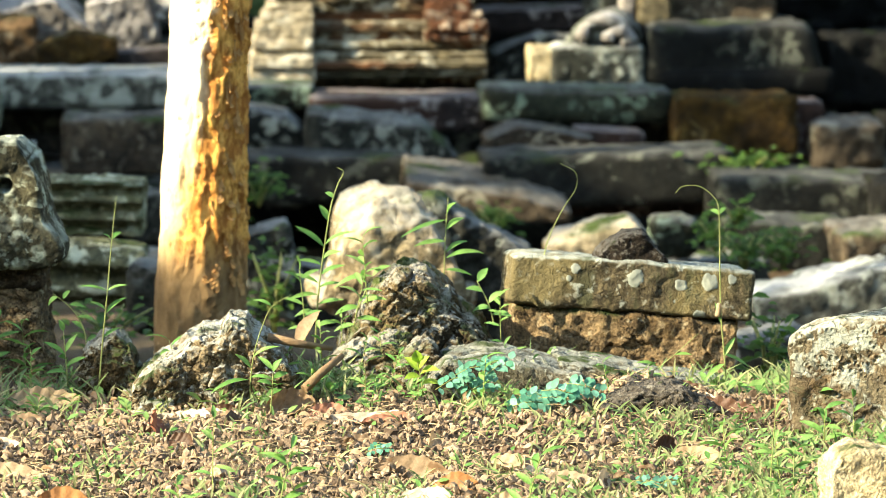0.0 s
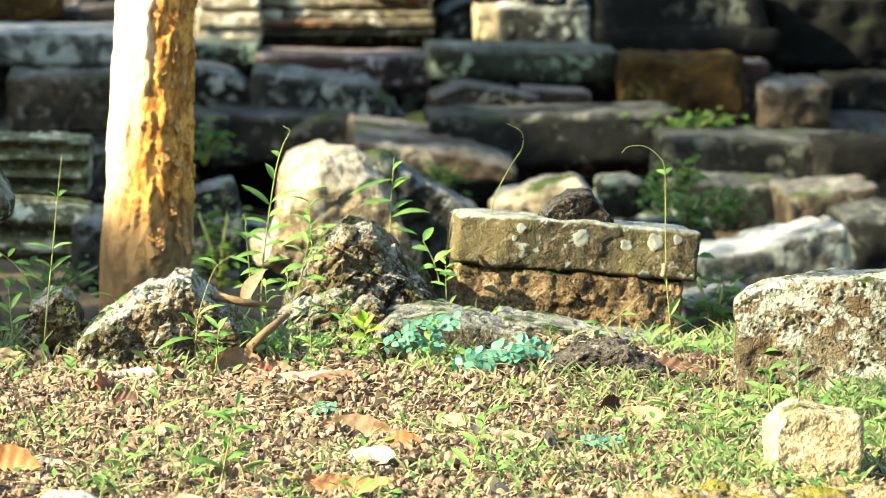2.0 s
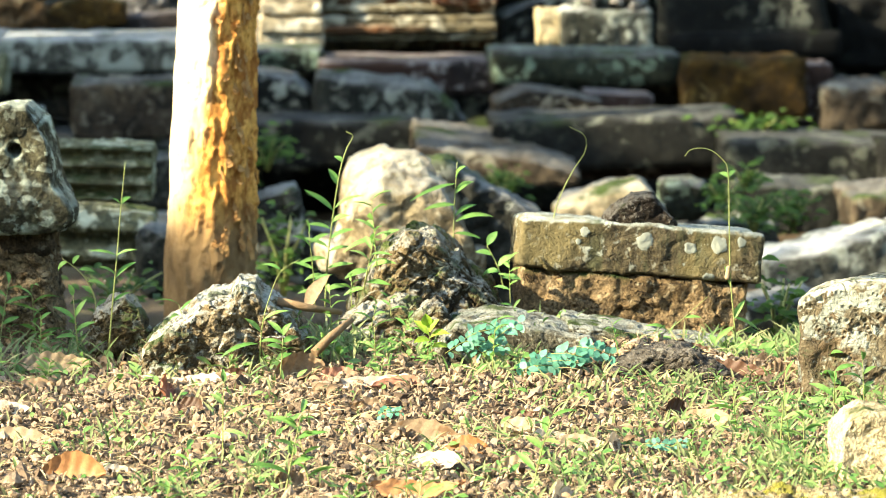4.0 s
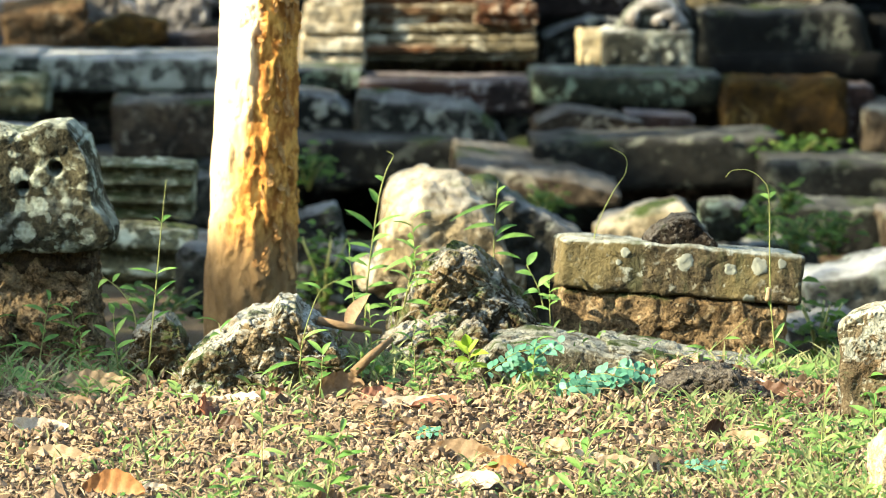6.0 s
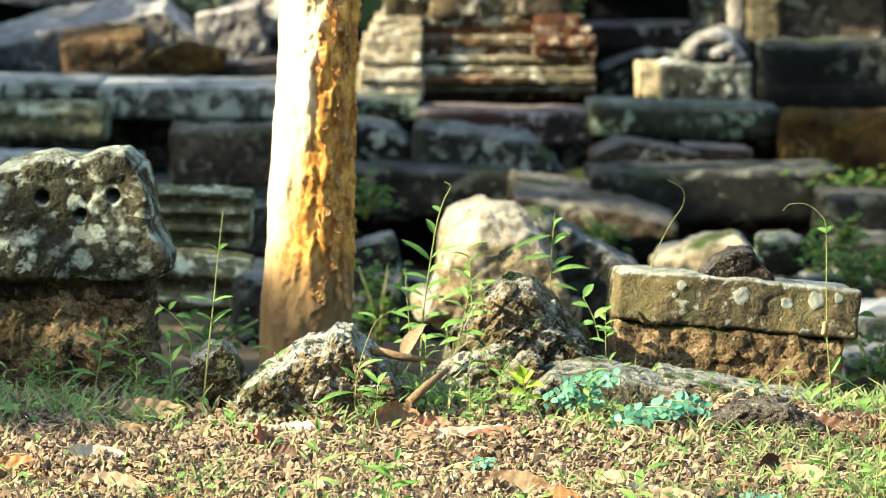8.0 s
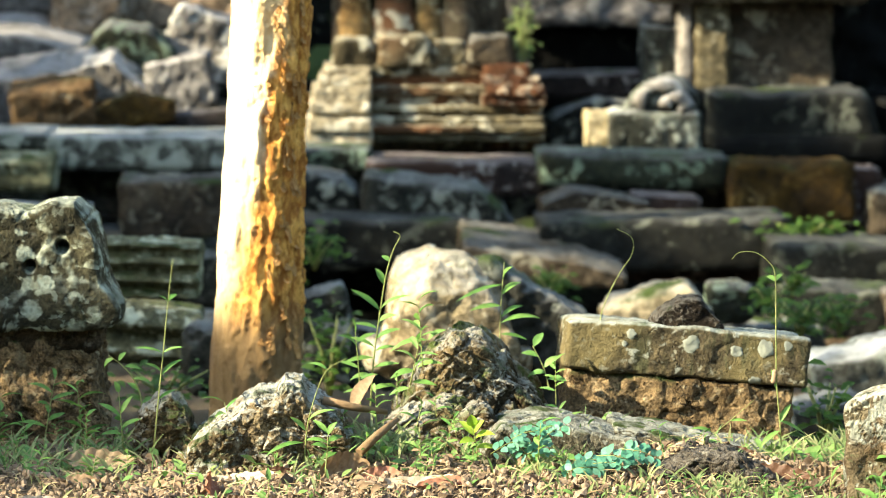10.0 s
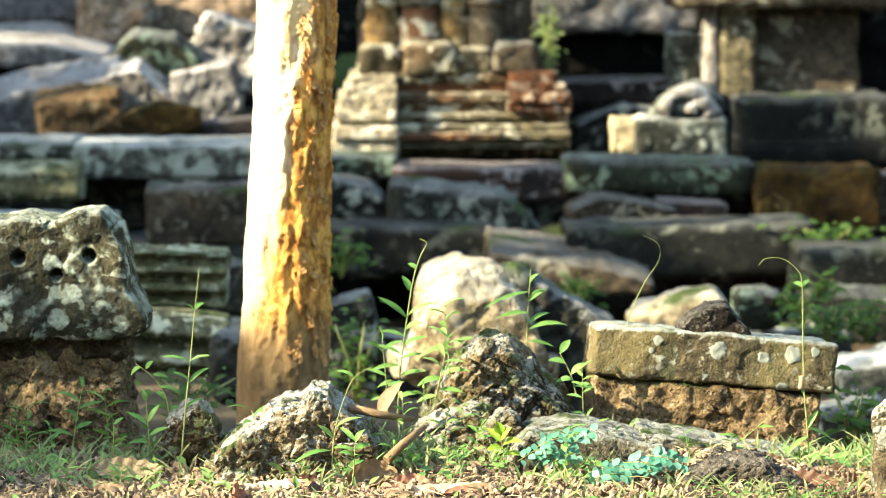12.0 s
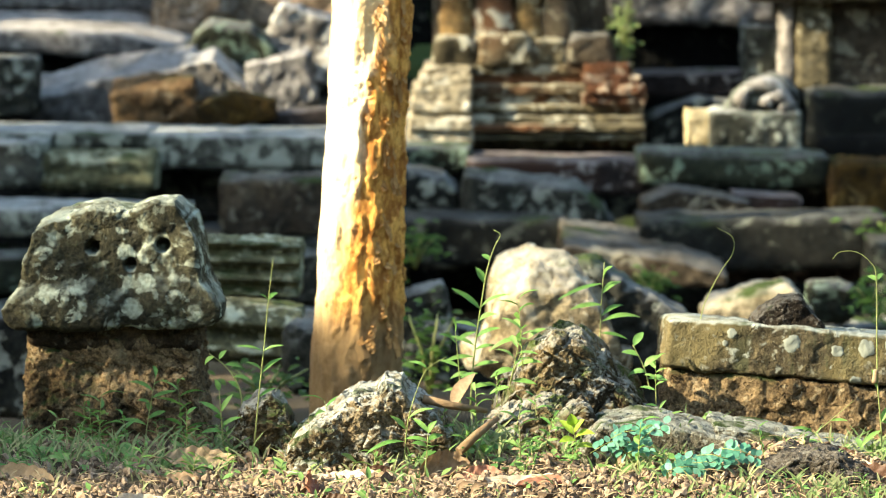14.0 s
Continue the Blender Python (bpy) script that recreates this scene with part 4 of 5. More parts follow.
# loose flakes of bark that curl away from the trunk
flake_node = Nodes("bark_flake", 0.75, 0.3)
FLAKE = flake_node.done(flake_node.mix(flake_node.noise(60, 4, 0.7), (0.2, 0.075, 0.015), (0.62, 0.36, 0.13)), flake_node.noise(120, 4), 0.7, 0.004)
flake_rng = random.Random(9)
for _ in range(70):
    z = flake_rng.uniform(0.05, 1.0)
    for (p0, r0), (p1, r1) in zip(zip(TRUNK_LINE, TRUNK_RADII), zip(TRUNK_LINE[1:], TRUNK_RADII[1:])):
        if z <= p1[2]:
            break
    k = (z - p0[2]) / (p1[2] - p0[2])
    cx0, r = p0[0] + (p1[0] - p0[0]) * k, r0 + (r1 - r0) * k + 0.004
    a0 = math.radians(flake_rng.gauss(-52, 16))
    tall, wide, lift = flake_rng.uniform(0.012, 0.05), flake_rng.uniform(0.06, 0.2), flake_rng.uniform(0.002, 0.01)
    verts, faces = [], []
    for layer in (0.0, 0.0018):
        for i in range(6):
            for j in range(4):
                s, t = i / 5, j / 3
                ang = a0 + (t - 0.5) * wide * (0.5 + 0.5 * math.sin(math.pi * min(1, s + 0.2)))
                rr = r - layer + lift * (1 - s) ** 2 + 0.002 * math.sin(9 * s + 5 * t)
                verts.append((cx0 + rr * math.cos(ang), 9.0 + rr * math.sin(ang), z + (s - 0.5) * tall))
    for i in range(5):
        for j in range(3):
            q = i * 4 + j
            faces += [(q, q + 1, q + 5, q + 4), (q + 24, q + 28, q + 29, q + 25)]
    for j in range(3):
        faces += [(j, j + 24, j + 25, j + 1), (20 + j, 21 + j, 45 + j, 44 + j)]
    fm = bpy.data.meshes.new("bark_flake")
    fm.from_pydata(verts, [], faces)
    finish("bark_flake", fm, FLAKE, trunk)
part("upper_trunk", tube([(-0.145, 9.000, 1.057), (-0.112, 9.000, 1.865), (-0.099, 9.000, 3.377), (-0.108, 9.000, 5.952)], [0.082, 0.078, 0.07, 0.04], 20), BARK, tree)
crown_rng = random.Random(3)
cv, cf = [], []
top = Vector((-0.108, 9.000, 5.952))
for _ in range(500):
    q = top + Vector((crown_rng.gauss(0, 0.8), crown_rng.gauss(0, 0.8), crown_rng.gauss(0.3, 0.6)))
    turn = Euler((crown_rng.random() * 6.3, crown_rng.random() * 6.3, 0)).to_matrix()
    i = len(cv)
    cv += [q + turn @ Vector(c) * 0.09 for c in ((-1, 0, 0), (0, 0.4, 0), (1, 0, 0), (0, -0.4, 0))]
    cf.append((i, i + 1, i + 2, i + 3))
cm = bpy.data.meshes.new("crown")
cm.from_pydata(cv, [], cf)
finish("crown", cm, FOREST_LEAF, tree)

# ---- leaves, weeds and litter ----
def leaf_material(name, a, b, rough=0.55, glow=0.35, vein=None):
    """Thin leaf that lets some light through; tone varies from piece to piece."""
    n = Nodes(name, rough, 0.35)
    pick = n.math("FRACT", n.math("ADD", n.random(), n.island()))
    tone = n.mix(pick, a, b)
    tone = n.mix(n.ramp(n.noise(90, 4, 0.7), 0.35, 0.7), n.mix(0.35, tone, (0.05, 0.03, 0.01)), tone)
    if vein:
        tone = n.mix(n.ramp(n.noise(35, 3, 0.6), 0.52, 0.66), tone, vein)
    n.done(tone, n.noise(120, 3), 0.4, 0.003)
    back = n.t.nodes.new("ShaderNodeBsdfTranslucent")
    n.put(back.inputs["Color"], tone)
    both = n.t.nodes.new("ShaderNodeMixShader")
    both.inputs[0].default_value = glow
    n.link(n.b.outputs[0], both.inputs[1])
    n.link(back.outputs[0], both.inputs[2])
    n.link(both.outputs[0], n.t.nodes["Material Output"].inputs["Surface"])
    return n.m


GRASS = leaf_material("grass_blade", (0.09, 0.2, 0.05), (0.38, 0.4, 0.19))
WEED = leaf_material("weed_leaf", (0.1, 0.27, 0.06), (0.27, 0.44, 0.13))
PLANT = leaf_material("plant_leaf", (0.11, 0.29, 0.06), (0.22, 0.43, 0.1))
LIME = leaf_material("lime_leaf", (0.3, 0.5, 0.04), (0.4, 0.55, 0.08))
TEAL = leaf_material("teal_leaf", (0.06, 0.27, 0.165), (0.19, 0.47, 0.34))
STEM = leaf_material("green_stem", (0.26, 0.32, 0.1), (0.34, 0.38, 0.14), glow=0.15)
BUSH = leaf_material("bush_leaf", (0.03, 0.09, 0.01), (0.08, 0.19, 0.02))
STRAW = leaf_material("straw", (0.24, 0.17, 0.085), (0.56, 0.45, 0.26), 0.8, 0.15)
DRY_BROWN = leaf_material("dry_leaf_brown", (0.2, 0.13, 0.075), (0.38, 0.27, 0.165), 0.7, 0.15, (0.16, 0.09, 0.04))
DRY_TAN = leaf_material("dry_leaf_tan", (0.42, 0.3, 0.17), (0.56, 0.42, 0.27), 0.7, 0.2, (0.36, 0.25, 0.15))
DRY_PALE = leaf_material("dry_leaf_pale", (0.44, 0.36, 0.26), (0.62, 0.54, 0.42), 0.7, 0.2, (0.52, 0.42, 0.3))
DRY_ORANGE = leaf_material("dry_leaf_orange", (0.36, 0.16, 0.06), (0.52, 0.26, 0.11), 0.65, 0.2, (0.26, 0.12, 0.05))
DRY_DARK = leaf_material("dry_leaf_dark", (0.045, 0.02, 0.01), (0.12, 0.052, 0.026), 0.6, 0.1)
DRY_RED = leaf_material("dry_leaf_red", (0.3, 0.12, 0.07), (0.45, 0.22, 0.15), 0.7, 0.2)


def blade(verts, faces, base, tip, width, sag=0.0, fold=0.25, segs=6, side=None, ribs=0.0, hint=None):
    """Adds one leaf from base to tip: pointed at both ends, folded along its midrib, sagging in the middle."""
    base, tip = Vector(base), Vector(tip)
    along = tip - base
    length = along.length
    f = along.normalized()
    across = side or f.cross(hint or Vector((0, -0.55, 0.83)))
    if across.length < 1e-4:
        across = Vector((1, 0, 0))
    across = across.normalized()
    up = across.cross(f).normalized()
    i = len(verts)
    for k in range(segs + 1):
        s = k / segs
        w = width * (math.sin(math.pi * min(1.0, s * 1.0) ** 0.85) ** 0.8 if 0 < s < 1 else 0.04)
        mid = base + along * s + up * (sag * length * 4 * s * (1 - s))
        rib = ribs * width * (1 if k % 2 else -1)
        verts += [mid - across * w / 2 + up * (w * fold + rib), mid, mid + across * w / 2 + up * (w * fold + rib)]
    for k in range(segs):
        a = i + 3 * k
        faces += [(a, a + 3, a + 4, a + 1), (a + 1, a + 4, a + 5, a + 2)]


def leaf_part(name, mat, parent, base, tip, width, sag=0.08, **k):
    verts, faces = [], []
    blade(verts, faces, base, tip, width, sag, **k)
    me = bpy.data.meshes.new(name)
    me.from_pydata(verts, [], faces)
    me.polygons.foreach_set("use_smooth", [True] * len(faces))
    return finish(name, me, mat, parent)


def smooth_path(points, steps=5):
    """Points of a smooth curve through the given ones."""
    p = [Vector(q) for q in points]
    p = [2 * p[0] - p[1]] + p + [2 * p[-1] - p[-2]]
    out = []
    for i in range(1, len(p) - 2):
        for k in range(steps):
            t = k / steps
            out.append(0.5 * (2 * p[i] + (p[i + 1] - p[i - 1]) * t + (2 * p[i - 1] - 5 * p[i] + 4 * p[i + 1] - p[i + 2]) * t * t
                              + (3 * p[i] - p[i - 1] - 3 * p[i + 1] + p[i + 2]) * t ** 3))
    return out + [p[-2]]


def plant(label, stem, radius, leaves, mat=PLANT, category="plant", width=0.012, rng=random.Random(4)):
    """A weed: a thin stem along points, and leaves from a base to a tip."""
    thing = tagged(new("weed"), label, category, "weeds along the crest")
    stem = smooth_path(stem)
    part("stem", tube(stem, [radius * (1 - 0.6 * i / max(1, len(stem) - 1)) for i in range(len(stem))], 6), STEM, thing)
    for b, t in leaves:
        t = Vector(t) + Vector((0, rng.uniform(-0.02, 0.02), 0))
        leaf_part("leaf", mat, thing, b, t, width * rng.uniform(0.8, 1.2), rng.uniform(0.04, 0.14))
    return thing


plant("thin upright seedling with paired narrow leaves", [(-0.343, 7.600, 0.016), (-0.334, 7.600, 0.109), (-0.325, 7.600, 0.191), (-0.317, 7.600, 0.274), (-0.307, 7.600, 0.361)], 0.0018, [
    ((-0.326, 7.600, 0.189), (-0.377, 7.600, 0.199)), ((-0.326, 7.600, 0.189), (-0.288, 7.600, 0.201)), ((-0.329, 7.600, 0.148), (-0.291, 7.600, 0.175)), ((-0.329, 7.600, 0.155), (-0.357, 7.600, 0.171)),
    ((-0.317, 7.600, 0.282), (-0.332, 7.600, 0.294)), ((-0.317, 7.600, 0.282), (-0.299, 7.600, 0.294)), ((-0.335, 7.600, 0.104), (-0.303, 7.600, 0.121))], width=0.009)
plant("leafy sprig leaning out beside the stump", [(-0.370, 7.750, 0.049), (-0.376, 7.750, 0.102), (-0.399, 7.750, 0.142), (-0.432, 7.750, 0.169)], 0.0018, [
    ((-0.422, 7.750, 0.163), (-0.441, 7.750, 0.146)), ((-0.414, 7.750, 0.158), (-0.401, 7.750, 0.173)), ((-0.403, 7.750, 0.148), (-0.372, 7.750, 0.142)), ((-0.389, 7.750, 0.125), (-0.353, 7.750, 0.116)),
    ((-0.376, 7.750, 0.102), (-0.399, 7.750, 0.116)), ((-0.372, 7.750, 0.079), (-0.344, 7.750, 0.086))], width=0.011)
plant("small bright weed at the foot of the stump", [(-0.399, 7.600, 0.016), (-0.402, 7.600, 0.062), (-0.406, 7.600, 0.119)], 0.0016, [
    ((-0.403, 7.600, 0.073), (-0.445, 7.600, 0.096)), ((-0.403, 7.600, 0.078), (-0.381, 7.600, 0.111)), ((-0.402, 7.600, 0.052), (-0.365, 7.600, 0.070)), ((-0.401, 7.600, 0.042), (-0.439, 7.600, 0.042)), ((-0.406, 7.600, 0.117), (-0.414, 7.600, 0.138))], width=0.011)
tall = plant("tall weed with many lance-shaped leaves", [(0.051, 7.850, 0.053), (0.057, 7.850, 0.143), (0.068, 7.850, 0.228), (0.082, 7.850, 0.313), (0.095, 7.850, 0.356), (0.107, 7.850, 0.381), (0.095, 7.850, 0.390)], 0.002, [
    ((0.059, 7.850, 0.173), (0.006, 7.850, 0.188)), ((0.057, 7.850, 0.152), (0.000, 7.850, 0.143)), ((0.061, 7.850, 0.188), (0.108, 7.850, 0.207)), ((0.070, 7.850, 0.241), (0.015, 7.850, 0.281)),
    ((0.070, 7.850, 0.244), (0.127, 7.850, 0.271)), ((0.065, 7.850, 0.207), (0.017, 7.850, 0.216)), ((0.056, 7.850, 0.133), (0.106, 7.850, 0.143)), ((0.055, 7.850, 0.117), (0.013, 7.850, 0.109)),
    ((0.078, 7.850, 0.290), (0.061, 7.850, 0.320)), ((0.066, 7.850, 0.218), (0.101, 7.850, 0.233)), ((0.053, 7.850, 0.090), (0.093, 7.850, 0.099)), ((0.089, 7.850, 0.332), (0.072, 7.850, 0.343)), ((0.059, 7.850, 0.165), (0.102, 7.850, 0.173))], width=0.012)
plant("second stem of narrow-leaved weed", [(0.033, 7.820, 0.056), (0.030, 7.820, 0.125), (0.023, 7.820, 0.205)], 0.0018, [
    ((0.030, 7.820, 0.136), (-0.008, 7.820, 0.147)), ((0.025, 7.820, 0.178), (-0.009, 7.820, 0.200)), ((0.031, 7.820, 0.115), (0.065, 7.820, 0.125)), ((0.025, 7.820, 0.184), (0.061, 7.820, 0.200)), ((0.023, 7.820, 0.202), (0.017, 7.820, 0.231)), ((0.032, 7.820, 0.094), (0.000, 7.820, 0.089))], width=0.011)
plant("broad-leaved creeper on the rock mound", [(0.121, 7.720, 0.105), (0.133, 7.720, 0.147), (0.157, 7.720, 0.199)], 0.0018, [
    ((0.157, 7.720, 0.199), (0.085, 7.720, 0.176)), ((0.136, 7.720, 0.147), (0.183, 7.720, 0.157)), ((0.133, 7.720, 0.142), (0.087, 7.720, 0.128)), ((0.126, 7.720, 0.121), (0.173, 7.720, 0.116)), ((0.157, 7.720, 0.199), (0.191, 7.720, 0.218)), ((0.123, 7.720, 0.110), (0.085, 7.720, 0.095))],
    mat=PLANT, width=0.014)
plant("slender weed growing behind the rock mound", [(0.297, 7.980, 0.129), (0.301, 7.980, 0.237), (0.307, 7.980, 0.321)], 0.0018, [
    ((0.303, 7.980, 0.278), (0.215, 7.980, 0.246)), ((0.302, 7.980, 0.237), (0.241, 7.980, 0.229)), ((0.305, 7.980, 0.289), (0.322, 7.980, 0.313)), ((0.302, 7.980, 0.216), (0.344, 7.980, 0.235)),
    ((0.301, 7.980, 0.205), (0.376, 7.980, 0.213)), ((0.299, 7.980, 0.183), (0.351, 7.980, 0.172)), ((0.303, 7.980, 0.259), (0.339, 7.980, 0.280)), ((0.299, 7.980, 0.172), (0.254, 7.980, 0.175))], width=0.012)
plant("leafy weed in the gap between mound and slab", [(0.385, 7.800, 0.096), (0.374, 7.800, 0.138), (0.353, 7.800, 0.180)], 0.0018, [
    ((0.374, 7.800, 0.138), (0.406, 7.800, 0.159)), ((0.364, 7.800, 0.159), (0.332, 7.800, 0.165)), ((0.355, 7.800, 0.178), (0.374, 7.800, 0.202)), ((0.379, 7.800, 0.128), (0.345, 7.800, 0.119)), ((0.381, 7.800, 0.117), (0.417, 7.800, 0.115))], mat=WEED, width=0.014)
plant("thin arching dry tendril", [(0.483, 7.900, 0.181), (0.485, 7.900, 0.217), (0.496, 7.900, 0.256), (0.522, 7.900, 0.307), (0.545, 7.900, 0.343), (0.544, 7.900, 0.373), (0.516, 7.900, 0.390)], 0.0014, [], category="tendril")
vine = plant("tall thin vine stem with a curled tip", [(0.790, 7.500, -0.033), (0.785, 7.500, 0.059), (0.778, 7.500, 0.141), (0.776, 7.500, 0.222), (0.774, 7.500, 0.332), (0.763, 7.500, 0.360), (0.738, 7.500, 0.378), (0.709, 7.500, 0.378), (0.696, 7.500, 0.366)], 0.0016, [
    ((0.781, 7.500, 0.075), (0.832, 7.500, 0.047)), ((0.784, 7.500, 0.057), (0.747, 7.500, 0.027)), ((0.783, 7.500, 0.070), (0.805, 7.500, 0.104)), ((0.786, 7.500, 0.019), (0.826, 7.500, 0.019)),
    ((0.774, 7.500, 0.326), (0.789, 7.500, 0.338)), ((0.774, 7.500, 0.326), (0.759, 7.500, 0.334)), ((0.777, 7.500, 0.131), (0.769, 7.500, 0.166))], width=0.01, category="vine")
vine_pod = finish("seed_pod", stone_mesh("seed_pod", 0.009, 0.009, 0.026, 12, 0.9, 0.0006, 60.0, 3.0), DRY_TAN, vine, "pale yellow seed pod")
vine_pod.matrix_world = pose(0.773, 7.498, 0.155, 0, 8, 0)
plant("long leaning grass stalk", [(0.588, 7.400, 0.001), (0.616, 7.400, 0.042), (0.660, 7.400, 0.067), (0.727, 7.400, 0.124)], 0.0015, [
    ((0.655, 7.400, 0.065), (0.615, 7.400, 0.074)), ((0.685, 7.400, 0.087), (0.715, 7.400, 0.087)), ((0.635, 7.400, 0.054), (0.665, 7.400, 0.042))], width=0.008)
plant("small lime-green weed with rounded leaflets", [(0.240, 7.400, 0.001), (0.236, 7.400, 0.042), (0.228, 7.400, 0.080)], 0.0015, [
    ((0.232, 7.400, 0.062), (0.206, 7.400, 0.086)), ((0.232, 7.400, 0.067), (0.250, 7.400, 0.090)), ((0.234, 7.400, 0.056), (0.268, 7.400, 0.066)), ((0.234, 7.400, 0.052), (0.204, 7.400, 0.050)), ((0.236, 7.400, 0.040), (0.272, 7.400, 0.038)), ((0.228, 7.400, 0.078), (0.226, 7.400, 0.100))],
    mat=LIME, width=0.017)
plant("thin arching seedling before a pale rock", [(-0.068, 7.300, 0.030), (-0.061, 7.300, 0.099), (-0.045, 7.300, 0.154), (-0.027, 7.300, 0.191), (0.006, 7.300, 0.211)], 0.0015, [
    ((-0.068, 7.300, 0.063), (-0.136, 7.300, 0.041)), ((-0.068, 7.300, 0.067), (-0.020, 7.300, 0.059)), ((-0.027, 7.300, 0.191), (-0.061, 7.300, 0.201)), ((-0.061, 7.300, 0.102), (-0.014, 7.300, 0.122)), ((-0.065, 7.300, 0.084), (-0.093, 7.300, 0.109))], width=0.01)
plant("small weed beside a brown leaf", [(-0.031, 7.250, 0.012), (-0.026, 7.250, 0.081)], 0.0015, [
    ((-0.026, 7.250, 0.085), (-0.053, 7.250, 0.108)), ((-0.026, 7.250, 0.083), (-0.010, 7.250, 0.106)), ((-0.026, 7.250, 0.071), (0.000, 7.250, 0.079)), ((-0.027, 7.250, 0.059), (-0.055, 7.250, 0.067))], width=0.013)
plant("lone seedling on the bare soil", [(-0.117, 6.380, -0.000), (-0.116, 6.380, 0.070), (-0.113, 6.380, 0.126)], 0.0014, [
    ((-0.116, 6.380, 0.068), (-0.074, 6.380, 0.087)), ((-0.116, 6.380, 0.048), (-0.078, 6.380, 0.039)), ((-0.115, 6.380, 0.087), (-0.135, 6.380, 0.104)), ((-0.113, 6.380, 0.122), (-0.115, 6.380, 0.143)), ((-0.117, 6.380, 0.035), (-0.150, 6.380, 0.035))], mat=WEED, width=0.008)
plant("upright grass stalk among weeds", [(0.740, 6.400, 0.001), (0.744, 6.400, 0.067), (0.750, 6.400, 0.136)], 0.0014, [
    ((0.743, 6.400, 0.049), (0.784, 6.400, 0.062)), ((0.743, 6.400, 0.058), (0.706, 6.400, 0.071)), ((0.741, 6.400, 0.032), (0.785, 6.400, 0.016)), ((0.749, 6.400, 0.119), (0.761, 6.400, 0.145))], mat=WEED, width=0.008)

# weeds at the foot of the pitted block and along the crest
sprig_rng = random.Random(21)
sprig_models = []
for k in range(4):
    h = 0.05 + 0.02 * k
    stem = [(0, 0, -0.01), (0.006 * (k - 1.5), 0, h * 0.5), (0.012 * (k - 1.5), 0.0, h)]
    lv = []
    for j in range(5 + k):
        z = h * (0.25 + 0.75 * j / (4 + k))
        a = j * 2.4 + k
        ln = 0.052 - 0.02 * j / (4 + k)
        b = (0.012 * (k - 1.5) * z / h, 0, z)
        lv.append((b, (b[0] + ln * math.cos(a), ln * 0.7 * math.sin(a), z + 0.012)))
    w = plant("low green weed with pointed leaves in the grass", stem, 0.0014, lv, mat=(WEED, PLANT)[k % 2], width=0.0095)
    sprig_models.append(w)
SPRIGS = [(-0.824, 7.837, 0.000), (-0.761, 7.787, 0.000), (-0.720, 7.706, -0.000), (-0.674, 7.871, -0.000), (-0.610, 7.804, -0.000), (-0.580, 7.722, -0.000), (-0.532, 7.821, -0.000), (-0.482, 7.771, -0.000), (-0.431, 7.804, -0.000), (-0.400, 7.706, -0.000), (-0.864, 7.763, -0.000), (-0.921, 7.804, -0.000), (-0.786, 7.722, -0.000), (-0.700, 7.804, -0.000), (-0.635, 7.722, -0.000), (-0.562, 7.871, -0.000), (-0.507, 7.763, -0.000), (-0.452, 7.706, -0.000), (-0.228, 7.524, 0.000), (-0.166, 7.471, -0.000), (-0.095, 7.448, 0.000), (0.077, 7.548, -0.000), (0.124, 7.594, 0.000), (0.179, 7.524, 0.000), (0.326, 7.411, -0.000), (0.391, 7.300, 0.000), (0.460, 7.228, 0.000),
          (0.778, 7.054, 0.000), (0.857, 6.921, 0.000), (0.878, 6.825, -0.000), (0.920, 6.762, -0.000), (0.970, 6.731, -0.000), (1.007, 6.669, 0.000), (0.754, 6.669, 0.000), (0.688, 6.550, 0.000), (0.603, 6.407, -0.000), (0.077, 5.939, -0.000), (0.518, 6.012, 0.000), (0.767, 6.324, -0.000), (0.973, 6.270, -0.000), (0.891, 5.891, -0.000)]
SPRIGS += [(0.098, 7.600, 0.109), (0.125, 7.680, 0.141), (0.146, 7.700, 0.170), (0.170, 7.580, 0.090), (0.203, 7.500, 0.059), (0.062, 7.520, 0.057), (0.392, 7.720, 0.095), (0.406, 7.600, 0.067)]
for _ in range(80):
    sx = sprig_rng.uniform(-0.95, 1.25)
    SPRIGS.append((sx, 7.48 + sprig_rng.uniform(-0.22, 0.22) if sx < 0.5 else sprig_rng.uniform(5.9, 7.3), 0))
for _ in range(16):
    SPRIGS.append((sprig_rng.uniform(-0.2, 0.5), sprig_rng.uniform(5.55, 6.3), 0))
for k, p in enumerate(SPRIGS):
    m = pose(p[0], p[1], max(p[2] - 0.01, ground_height(p[0], p[1])), sprig_rng.uniform(-12, 12), sprig_rng.uniform(-12, 12), sprig_rng.uniform(0, 360)) @ Matrix.Scale(0.4 + 0.75 * sprig_rng.random() ** 1.6, 4)
    if k < 4:
        sprig_models[k].matrix_basis = m
    else:
        copy_thing(sprig_models[k % 4], m).matrix_basis = m


frond_rng = random.Random(77)


